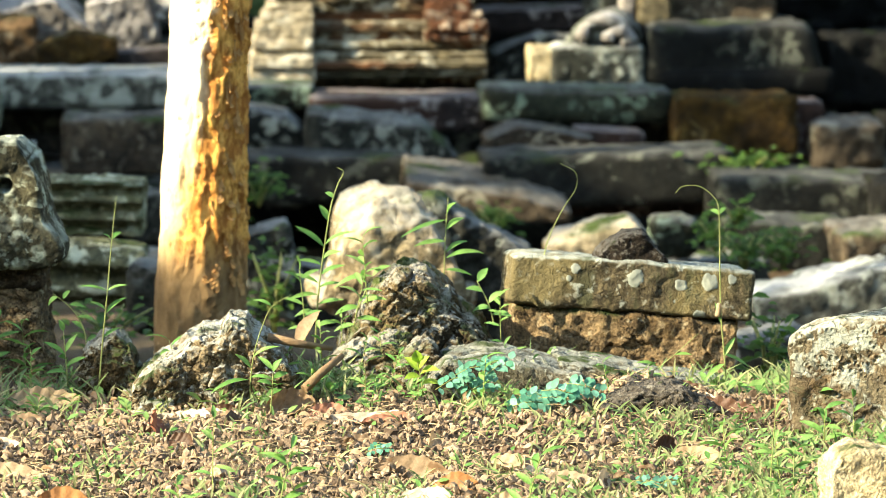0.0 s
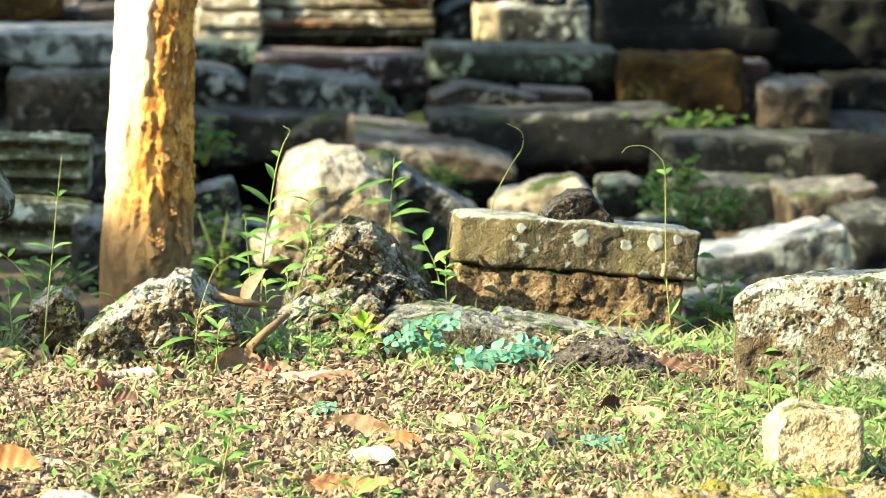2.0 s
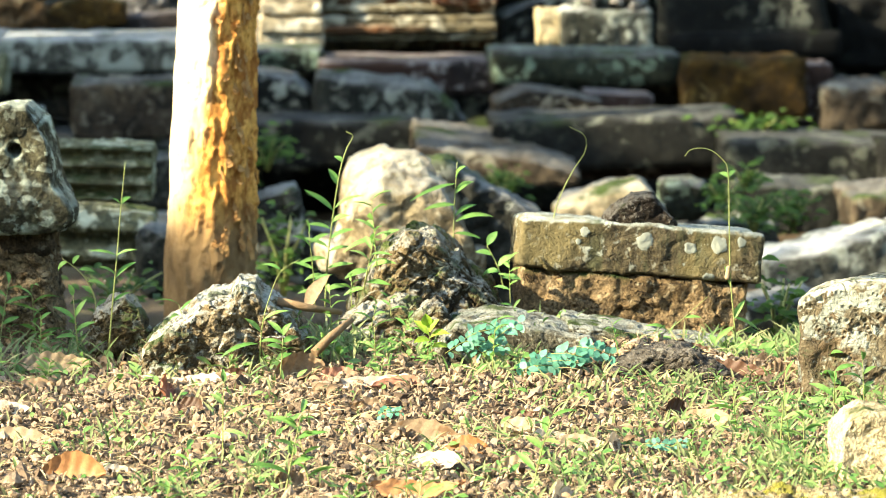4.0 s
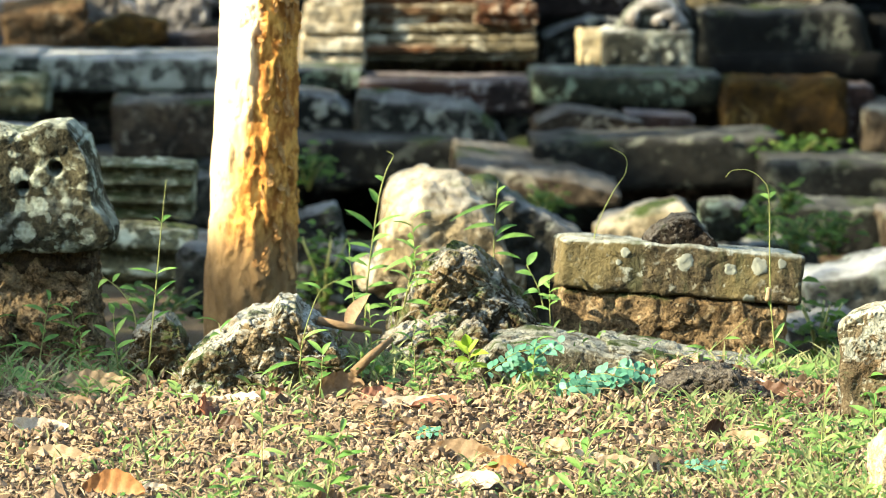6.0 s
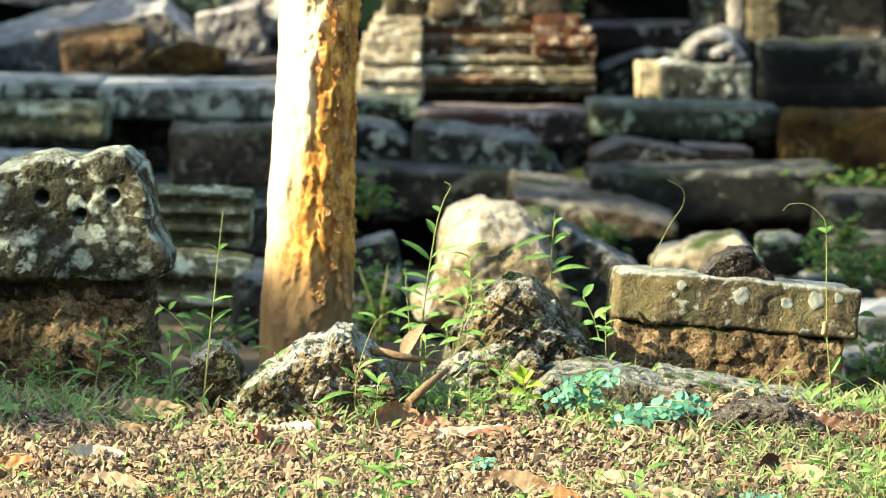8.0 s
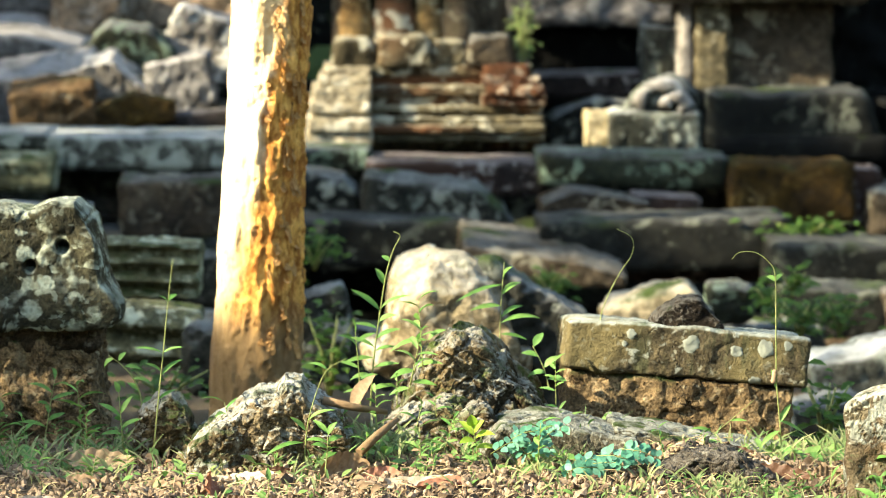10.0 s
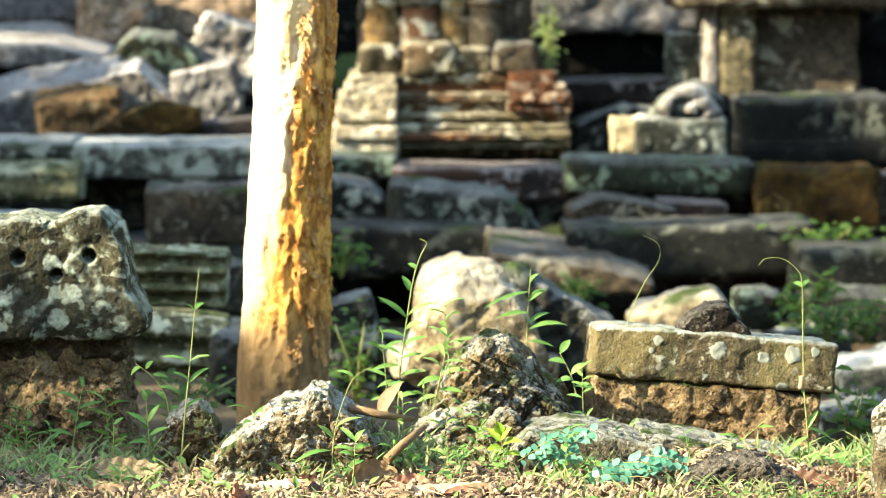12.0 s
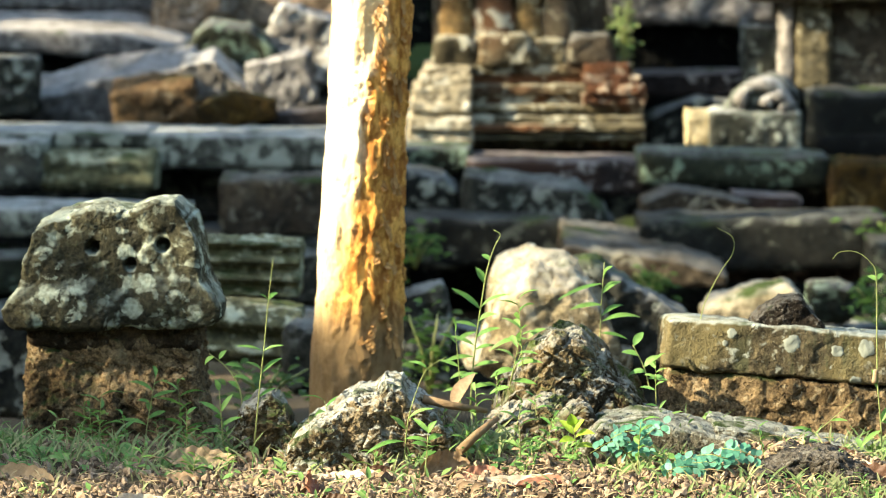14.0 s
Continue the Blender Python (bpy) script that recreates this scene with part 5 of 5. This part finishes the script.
def pinnate(label, spine, count, size, mat):
    """A compound leaf: a spine with paired rounded leaflets, loosely spread."""
    thing = tagged(new("fern_like_plant"), label, "plant", "bluish compound leaves")
    part("stem", tube(spine, [0.0007] * len(spine), 6), STEM, thing)
    pts = [Vector(p) for p in spine]
    for k in range(count):
        s = (k + 0.7) / count * (len(pts) - 1)
        i = min(int(s), len(pts) - 2)
        b = pts[i].lerp(pts[i + 1], s - i)
        f = (pts[i + 1] - pts[i]).normalized()
        face = Vector((frond_rng.uniform(-0.15, 0.15), -0.62, 0.78)).normalized()
        for side in (-1, 1):
            out = face.cross(f).normalized() * side + f * 0.45 + Vector([frond_rng.uniform(-0.45, 0.45) for _ in range(3)])
            leaf_part("leaflet", mat, thing, b + out * 0.002, b + out.normalized() * size * frond_rng.uniform(0.8, 1.15), size * frond_rng.uniform(0.5, 0.68), 0.05,
                      fold=0.04, hint=face + Vector([frond_rng.uniform(-0.45, 0.45) for _ in range(3)]))


FROND_PLACES = [("bluish green compound leaf spread over a flat stone", (0.335, 7.33, 0.062), 0.055, 0.018, 7, -70, 60),
                ("bluish green compound leaf lying in the grass", (0.492, 7.20, 0.050), 0.1, 0.012, 11, -25, 50),
                ("bluish green compound leaf low in the weeds", (0.130, 6.80, 0.010), 0.03, 0.003, 2, -15, 25),
                ("bluish green compound leaf low in the weeds", (0.568, 6.40, 0.014), 0.04, 0.003, 3, -15, 25)]
for label, centre, reach, rise, count, low, high in FROND_PLACES:
    for k in range(count):
        a = math.radians(frond_rng.uniform(low, high))
        mid = Vector(centre) + Vector((frond_rng.uniform(-1, 1) * reach, frond_rng.uniform(-0.03, 0.03), frond_rng.uniform(-1, 1) * rise))
        if label.endswith("grass"):
            mid.z += 0.3 * (mid.x - centre[0])
        half = Vector((math.cos(a), frond_rng.uniform(-0.5, 0.5), 0.6 * math.sin(a))) * frond_rng.uniform(0.022, 0.036) * (0.6 if rise < 0.01 else 1.0)
        pinnate(label, [mid - half, mid + Vector((0, 0, 0.004)), mid + half], 5, 0.021 * (0.6 if rise < 0.01 else 1.0), TEAL)

# ---- dry leaves ----
dry_rng = random.Random(8)


def dry_leaf(p, length, width, mat, label, turn, tip, lean=0.0, curl=0.12, fold=0.3, ribs=0.02):
    verts, faces = [], []
    half = length / 2
    nl, nw = 32, 8
    twist = dry_rng.uniform(-0.5, 0.5)
    wave = dry_rng.uniform(0, 6)
    cup = dry_rng.uniform(0.2, 0.9)
    for k in range(nl + 1):
        s = k / nl
        w = width / 2 * (max(0.03, math.sin(math.pi * s ** 0.9)) ** 0.62)
        for m in range(nw + 1):
            t = 2 * m / nw - 1
            ang = twist * (s - 0.5) * 2
            y0 = t * w * (1 + 0.05 * math.sin(9 * s + wave + t))
            z0 = cup * w * t * t + fold * 0.5 * w * abs(t) + ribs * width * math.sin(34 * s - 6 * abs(t)) * min(1.0, 3 * abs(t))
            z0 += 0.1 * w * math.sin(7 * s + wave) * t
            verts.append(Vector((-half + length * s, y0 * math.cos(ang) - z0 * math.sin(ang),
                                 y0 * math.sin(ang) + z0 * math.cos(ang) + curl * length * 4 * (s - 0.5) ** 2 * 0.8)))
    for k in range(nl):
        for m in range(nw):
            q = k * (nw + 1) + m
            faces.append((q, q + nw + 1, q + nw + 2, q + 1))
    me = bpy.data.meshes.new("dry_leaf")
    me.from_pydata(verts, [], faces)
    me.polygons.foreach_set("use_smooth", [True] * len(faces))
    ob = finish("dry_leaf", me, mat)
    tagged(ob, label, "dry leaf", "dry leaves on the soil")
    low = min((pose(0, 0, 0, tip, lean, turn) @ Vector(v)).z for v in verts)
    ob.matrix_world = pose(p[0], p[1], ground_height(p[0], p[1]) - low - 0.003 + p[2], tip, lean, turn)
    part("stalk", tube([(-half + 0.004, 0, curl * length * 0.75), (-half - length * 0.1, 0, curl * length * 0.9), (-half - length * 0.2, 0.003, curl * length)], [0.0016, 0.0013, 0.001], 6), mat, ob)
    return ob


BROWN_LEAF = "dry brown leaf curled on the soil"
TAN_LEAF = "dry tan leaf lying on the soil"
PALE_LEAF = "bleached pale dry leaf lying on the soil"
ORANGE_LEAF = "dry orange-brown leaf on the soil"
DARK_LEAF = "dark brown curled dry leaf"
for p, ln, wd, mat, label, turn, tip in (
    ((0.002, 7.322, -0.000), 92, 58, DRY_BROWN, BROWN_LEAF, 12, 48), ((0.070, 7.278, 0.000), 74, 40, DRY_RED, BROWN_LEAF, -12, 40),
    ((0.117, 7.179, -0.000), 155, 42, DRY_PALE, PALE_LEAF, 6, 16), ((0.172, 7.151, -0.000), 95, 34, DRY_RED, BROWN_LEAF, -8, 22),
    ((-0.182, 7.315, -0.000), 130, 40, DRY_PALE, PALE_LEAF, -8, 16), ((-0.118, 7.351, 0.000), 55, 30, DRY_DARK, DARK_LEAF, 25, 20),
    ((-0.225, 7.054, 0.000), 60, 52, DRY_RED, "reddish dry leaf standing on edge", 70, 62), ((-0.177, 6.908, 0.000), 58, 40, DRY_DARK, DARK_LEAF, -35, 45),
    ((-0.436, 7.471, -0.000), 125, 55, DRY_TAN, "ribbed tan dry leaf under the weeds", 4, 38), ((-0.335, 6.206, -0.000), 120, 72, DRY_ORANGE, "orange dry leaf with a pale edge", -10, 45),
    ((-0.280, 6.281, -0.000), 80, 38, DRY_PALE, PALE_LEAF, 15, 22), ((-0.012, 6.133, 0.000), 74, 52, DRY_BROWN, BROWN_LEAF, 28, 42),
    ((0.209, 6.281, -0.000), 112, 56, DRY_PALE, "cream-white dry leaf standing up in the sun", -40, 34), ((0.257, 6.407, -0.000), 92, 50, DRY_ORANGE, ORANGE_LEAF, -20, 38),
    ((0.199, 6.580, -0.000), 145, 58, DRY_BROWN, "ribbed brown dry leaf", -8, 32), ((0.173, 6.032, -0.000), 172, 50, DRY_ORANGE, "long ribbed brown dry leaf", -8, 34),
    ((0.192, 5.632, -0.000), 88, 64, DRY_TAN, TAN_LEAF, -30, 45), ((0.245, 5.693, 0.000), 60, 50, DRY_DARK, DARK_LEAF, 40, 40),
    ((0.321, 6.259, 0.000), 95, 54, DRY_TAN, "ribbed tan dry leaf", 14, 32), ((0.376, 6.002, 0.000), 68, 50, DRY_PALE, PALE_LEAF, 55, 45),
    ((0.385, 5.707, -0.000), 62, 38, DRY_PALE, PALE_LEAF, -25, 28), ((0.435, 6.481, -0.000), 100, 48, DRY_TAN, TAN_LEAF, -14, 24),
    ((0.483, 6.424, -0.000), 66, 50, DRY_PALE, "bleached dry leaf turned up on edge", 80, 60), ((0.357, 6.657, 0.000), 95, 44, DRY_TAN, TAN_LEAF, -6, 26),
    ((0.357, 6.806, -0.000), 60, 30, DRY_DARK, DARK_LEAF, 0, 30), ((0.395, 6.580, -0.000), 70, 36, DRY_PALE, PALE_LEAF, 20, 20),
    ((0.614, 6.793, 0.000), 54, 44, DRY_DARK, DARK_LEAF, 30, 50), ((0.659, 6.731, -0.000), 92, 48, DRY_TAN, TAN_LEAF, -20, 34), ((0.586, 6.657, 0.000), 80, 34, DRY_TAN, TAN_LEAF, -12, 24),
    ((0.752, 7.207, -0.000), 120, 46, DRY_DARK, "dark reddish dry leaf with a pale end", -14, 32), ((0.724, 7.278, 0.000), 46, 26, DRY_PALE, PALE_LEAF, -20, 26),
    ((0.692, 7.411, -0.000), 74, 30, DRY_DARK, DARK_LEAF, -10, 30), ((0.836, 7.207, -0.000), 58, 40, DRY_BROWN, BROWN_LEAF, 30, 34),
    ((0.695, 6.407, -0.000), 32, 24, DRY_ORANGE, ORANGE_LEAF, 30, 30), ((0.049, 6.967, 0.000), 34, 18, DRY_ORANGE, ORANGE_LEAF, 0, 24),
    ((0.122, 6.948, -0.000), 84, 34, DRY_BROWN, BROWN_LEAF, 4, 24), ((0.001, 6.844, -0.000), 74, 24, DRY_TAN, TAN_LEAF, 3, 20), ((0.240, 6.889, -0.000), 44, 40, DRY_TAN, TAN_LEAF, 50, 40),
    ((-0.605, 6.781, -0.000), 115, 52, DRY_ORANGE, "dark orange dry leaf on the soil", -8, 34), ((-0.492, 6.889, -0.000), 104, 50, DRY_PALE, PALE_LEAF, 14, 30),
    ((-0.450, 6.621, 0.000), 138, 44, DRY_TAN, TAN_LEAF, 4, 24), ((-0.453, 7.193, -0.000), 74, 36, DRY_BROWN, BROWN_LEAF, -12, 30),
    ((-0.722, 7.228, 0.000), 110, 50, DRY_TAN, TAN_LEAF, -14, 30), ((-0.336, 7.228, 0.000), 92, 34, DRY_BROWN, BROWN_LEAF, 8, 26), ((-0.619, 7.594, 0.000), 64, 26, DRY_BROWN, BROWN_LEAF, 6, 24),
    ((-0.610, 6.492, 0.000), 60, 44, DRY_PALE, PALE_LEAF, 40, 30), ((-0.677, 6.550, 0.000), 90, 44, DRY_DARK, DARK_LEAF, -20, 30), ((-0.259, 6.731, -0.000), 60, 30, DRY_BROWN, BROWN_LEAF, 20, 26),
    ((-0.068, 5.939, -0.000), 80, 32, DRY_TAN, TAN_LEAF, -10, 26), ((0.045, 5.915, -0.000), 60, 30, DRY_PALE, PALE_LEAF, 12, 24), ((-0.117, 5.987, 0.000), 70, 30, DRY_TAN, TAN_LEAF, 24, 22),
    ((0.519, 6.324, -0.000), 60, 34, DRY_TAN, TAN_LEAF, 10, 24), ((0.301, 5.915, -0.000), 60, 30, DRY_BROWN, BROWN_LEAF, -24, 28)):
    k = p[1] / 7459
    dry_leaf((p[0], p[1], 0.0), ln * k, wd * k, mat, label, turn, tip, dry_rng.uniform(-8, 8), dry_rng.uniform(0.06, 0.2), dry_rng.uniform(0.15, 0.4), dry_rng.uniform(0.02, 0.06))
# the upright leaf caught between weeds on the crest
px, py, pz = (0.037, 7.600, 0.119)
lf = leaf_part("dry_leaf", DRY_BROWN, None, (px - 0.02, py, pz - 0.035), (px + 0.022, py, pz + 0.03), 0.03, 0.1)
tagged(lf, "dry tan leaf caught upright among weeds", "dry leaf", "dry leaves on the soil")

# ---- sticks ----
wood = Nodes("dead_wood", 0.85, 0.2)
WOOD = wood.done(wood.mix(wood.noise(30, 5, 0.6, wood.stretch(1, 1, 1)), (0.1, 0.066, 0.036), (0.27, 0.18, 0.1)), wood.noise(90, 4), 0.8, 0.004)
for a, b, c, r in (((-0.036, 7.500, 0.114), (0.016, 7.500, 0.102), (0.079, 7.520, 0.090), 0.008), ((0.028, 7.400, 0.032), (0.061, 7.420, 0.061), (0.097, 7.450, 0.086), 0.009)):
    st = part("stick", tube([a, b, c], [r, r * 0.9, r * 0.6], 8), WOOD)
    tagged(st, "broken grey-brown stick lying among the rocks", "stick", "sticks")

# ---- loose soil, grass and litter ----
clod_node = Nodes("clod", 0.95, 0.15)
ct = clod_node.mix(clod_node.island(), (0.11, 0.077, 0.052), (0.45, 0.335, 0.23))
CLOD = clod_node.done(clod_node.mix(clod_node.ramp(clod_node.noise(150, 4), 0.35, 0.7), clod_node.mix(0.4, ct, (0.02, 0.012, 0.01)), ct), clod_node.noise(300, 3), 0.6, 0.003)


def greenness(x, y):
    """How thick the weeds stand: dense along the crest and to the right, patchy on the bare soil."""
    g = 0.1 + 0.4 * noise.noise(Vector((x * 2.3, y * 2.0, 7))) + 0.55 * noise.noise(Vector((x * 8, y * 5, 3)))
    g += (0.52 if x > -0.1 else 0.4) * max(0.0, 1 - abs(y - 7.55) / 0.38)
    g += 0.48 * max(0.0, min(1.0, (x - 0.2) * 2.0))
    g -= 0.9 * math.exp(-((x - 0.62) / 0.13) ** 2 - ((y - 7.32) / 0.13) ** 2)
    if x > 0.45:
        g -= 0.55 * max(0.0, min(1.0, (y - 7.15) / 0.15))
    return max(0.0, min(1.0, g))


def stuff(name, verts, faces, mat, label, category, smooth=True):
    me = bpy.data.meshes.new(name)
    me.from_pydata(verts, [], faces)
    me.polygons.foreach_set("use_smooth", [smooth] * len(faces))
    tagged(finish(name, me, mat), label, category, kind="stuff")


def build_clods():
    rng = random.Random(31)
    t = (1 + 5 ** 0.5) / 2
    ico = [Vector(v).normalized() for v in ((-1, t, 0), (1, t, 0), (-1, -t, 0), (1, -t, 0), (0, -1, t), (0, 1, t), (0, -1, -t), (0, 1, -t), (t, 0, -1), (t, 0, 1), (-t, 0, -1), (-t, 0, 1))]
    tri = [(0, 11, 5), (0, 5, 1), (0, 1, 7), (0, 7, 10), (0, 10, 11), (1, 5, 9), (5, 11, 4), (11, 10, 2), (10, 7, 6), (7, 1, 8), (3, 9, 4), (3, 4, 2), (3, 2, 6), (3, 6, 8), (3, 8, 9), (4, 9, 5), (2, 4, 11), (6, 2, 10), (8, 6, 7), (9, 8, 1)]
    verts, faces = [], []
    for _ in range(58000):
        x, y = rng.uniform(-1.15, 1.6), rng.uniform(5.2, 7.75)
        if rng.random() < 0.55 * greenness(x, y):
            continue
        s = 0.0015 + 0.006 * rng.random() ** 2.0
        if rng.random() < 0.02:
            s *= 2.0
        heap = 0.022 * max(0.0, noise.fractal(Vector((x * 9, y * 6, 2)), 0.8, 2.0, 3) - 0.02)
        i = len(verts)
        q = Vector((x, y, ground_height(x, y) + s * 0.35 + heap * rng.random() ** 0.5))
        turn = Euler((rng.random() * 6, rng.random() * 6, rng.random() * 6)).to_matrix()
        sx, sy, sz = rng.uniform(0.8, 1.5), rng.uniform(0.7, 1.2), rng.uniform(0.5, 0.9)
        for v in ico:
            k = s * rng.uniform(0.5, 1.5)
            w = turn @ Vector((v.x * sx, v.y * sy, v.z * sz))
            verts.append(q + w * k)
        faces += [(a + i, b + i, c + i) for a, b, c in tri]
    stuff("soil_clods", verts, faces, CLOD, "loose brown crumbs of laterite soil", "soil", False)


def build_grass():
    rng = random.Random(41)
    verts, faces = [], []
    made = 0
    for _ in range(110000):
        x, y = rng.uniform(-1.2, 1.7), rng.uniform(5.2, 8.4)
        g = greenness(x, y)
        if rng.random() > g * g * 0.7 + 0.02:
            continue
        z = ground_height(x, y)
        crest = max(0.0, 1 - abs(y - 7.6) / 0.4)
        h = (0.01 + 0.032 * rng.random() + 0.045 * crest * rng.random() ** 1.5) * (0.6 + 0.5 * g)
        a = rng.random() * 6.28
        lean = h * rng.uniform(0.3, 1.4)
        b = Vector((x, y, z - 0.002))
        t = b + Vector((math.cos(a) * lean, math.sin(a) * lean, h))
        blade(verts, faces, b, t, 0.0026 + 0.0034 * rng.random(), 0.12, 0.15, 3)
        made += 1
        if made > 17000:
            break
    stuff("grass", verts, faces, GRASS, "short sparse yellow-green grass on the soil", "grass")
    verts, faces = [], []
    for _ in range(40000):
        x, y = rng.uniform(-1.2, 1.7), rng.uniform(5.2, 8.0)
        g = greenness(x, y)
        if rng.random() > g * g * 0.6 + 0.02:
            continue
        z = ground_height(x, y) + 0.004 + 0.03 * rng.random() * g
        a = rng.random() * 6.28
        ln = (0.007 + 0.013 * rng.random()) * (1.0 + 0.9 * max(0.0, 1 - abs(y - 7.5) / 0.4))
        b = Vector((x, y, z))
        blade(verts, faces, b, b + Vector((math.cos(a) * ln, math.sin(a) * ln, ln * rng.uniform(-0.1, 0.7))), ln * 0.5, 0.05, 0.1, 3)
    stuff("low_weeds", verts, faces, WEED, "low green creeping weeds on the soil", "weeds")
    verts, faces = [], []
    for _ in range(5500):
        x, y = rng.uniform(-1.2, 1.7), rng.uniform(5.2, 7.8)
        a = rng.random() * 6.28
        ln = 0.012 + 0.04 * rng.random() ** 2
        b = Vector((x, y, ground_height(x, y) + 0.004 + 0.01 * rng.random()))
        blade(verts, faces, b, b + Vector((math.cos(a) * ln, math.sin(a) * ln, rng.uniform(-0.002, 0.012))), 0.0018 + 0.0012 * rng.random(), 0.08, 0.2, 3)
    stuff("straw_litter", verts, faces, STRAW, "dry straw and twigs littering the soil", "litter")
    verts, faces = [], []
    for _ in range(1000):
        x, y = rng.uniform(-1.2, 1.7), rng.uniform(5.2, 9.5)
        a = rng.random() * 6.28
        ln = 0.006 + 0.026 * rng.random() ** 2
        b = Vector((x, y, ground_height(x, y) + 0.006))
        blade(verts, faces, b, b + Vector((math.cos(a) * ln, math.sin(a) * ln, ln * rng.uniform(-0.1, 0.7))), ln * 0.45, 0.2, 0.4, 4)
    stuff("leaf_litter", verts, faces, DRY_BROWN, "broken bits of dry leaves on the soil", "litter")


build_clods()
build_grass()


# ---- shrubs among the ruin ----
def shrub(label, centre, rx, ry, rz, count, leaf, rng, mat=None):
    thing = tagged(new("shrub"), label, "shrub", "shrubs among the ruin")
    c = Vector(centre)
    bm = bmesh.new()
    for k in range(5):
        a = k * 1.26
        tube([c - Vector((0, 0, rz)), c + Vector((rx * 0.3 * math.cos(a), ry * 0.3 * math.sin(a), 0)), c + Vector((rx * 0.8 * math.cos(a), ry * 0.8 * math.sin(a), rz * 0.7))], [0.005, 0.004, 0.002], 5, bm)
    part("stem", bm, STEM, thing)
    verts, faces = [], []
    for _ in range(count):
        v = Vector((rng.gauss(0, 0.5), rng.gauss(0, 0.5), rng.gauss(0, 0.5)))
        b = c + Vector((v.x * rx, v.y * ry, v.z * rz))
        a = rng.random() * 6.28
        ln = leaf * rng.uniform(0.6, 1.3)
        blade(verts, faces, b, b + Vector((math.cos(a) * ln, math.sin(a) * ln, rng.uniform(-0.4, 0.5) * ln)), ln * 0.5, 0.08, 0.2, 3)
    me = bpy.data.meshes.new("foliage")
    me.from_pydata(verts, [], faces)
    finish("foliage", me, mat or BUSH, thing)


shrub_rng = random.Random(17)
for p, r, k in (((1.242, 12.200, -0.150), 0.06, 90), ((1.311, 12.000, -0.180), 0.08, 130), ((1.436, 12.100, -0.189), 0.07, 100), ((1.318, 12.300, -0.109), 0.05, 60)):
    shrub("green shrub growing out of the rubble", p, r, r, r * 0.8, k, 0.036, shrub_rng)
shrub("small fern tuft between the ruined blocks", (-0.096, 14.500, -0.190), 0.1, 0.08, 0.07, 90, 0.04, shrub_rng)
shrub("small fern tuft between the ruined blocks", (0.729, 14.800, -0.335), 0.08, 0.08, 0.05, 70, 0.04, shrub_rng)
shrub("small weeds on a ledge of the ruin", (1.777, 16.000, -0.238), 0.2, 0.1, 0.04, 90, 0.04, shrub_rng)
shrub("weeds in the hollow behind the slab", (0.993, 8.600, -0.044), 0.06, 0.06, 0.08, 70, 0.035, shrub_rng)
shrub("weeds in the dark hollow behind the crest", (-0.034, 10.500, -0.117), 0.08, 0.08, 0.12, 90, 0.035, shrub_rng)
shrub("weeds in the hollow beside the trunk", (-0.398, 9.400, -0.077), 0.12, 0.1, 0.05, 90, 0.03, shrub_rng)
shrub("bright creeper hanging beside the pilaster", (0.782, 18.300, 0.433), 0.05, 0.06, 0.17, 220, 0.03, shrub_rng, GRASS)
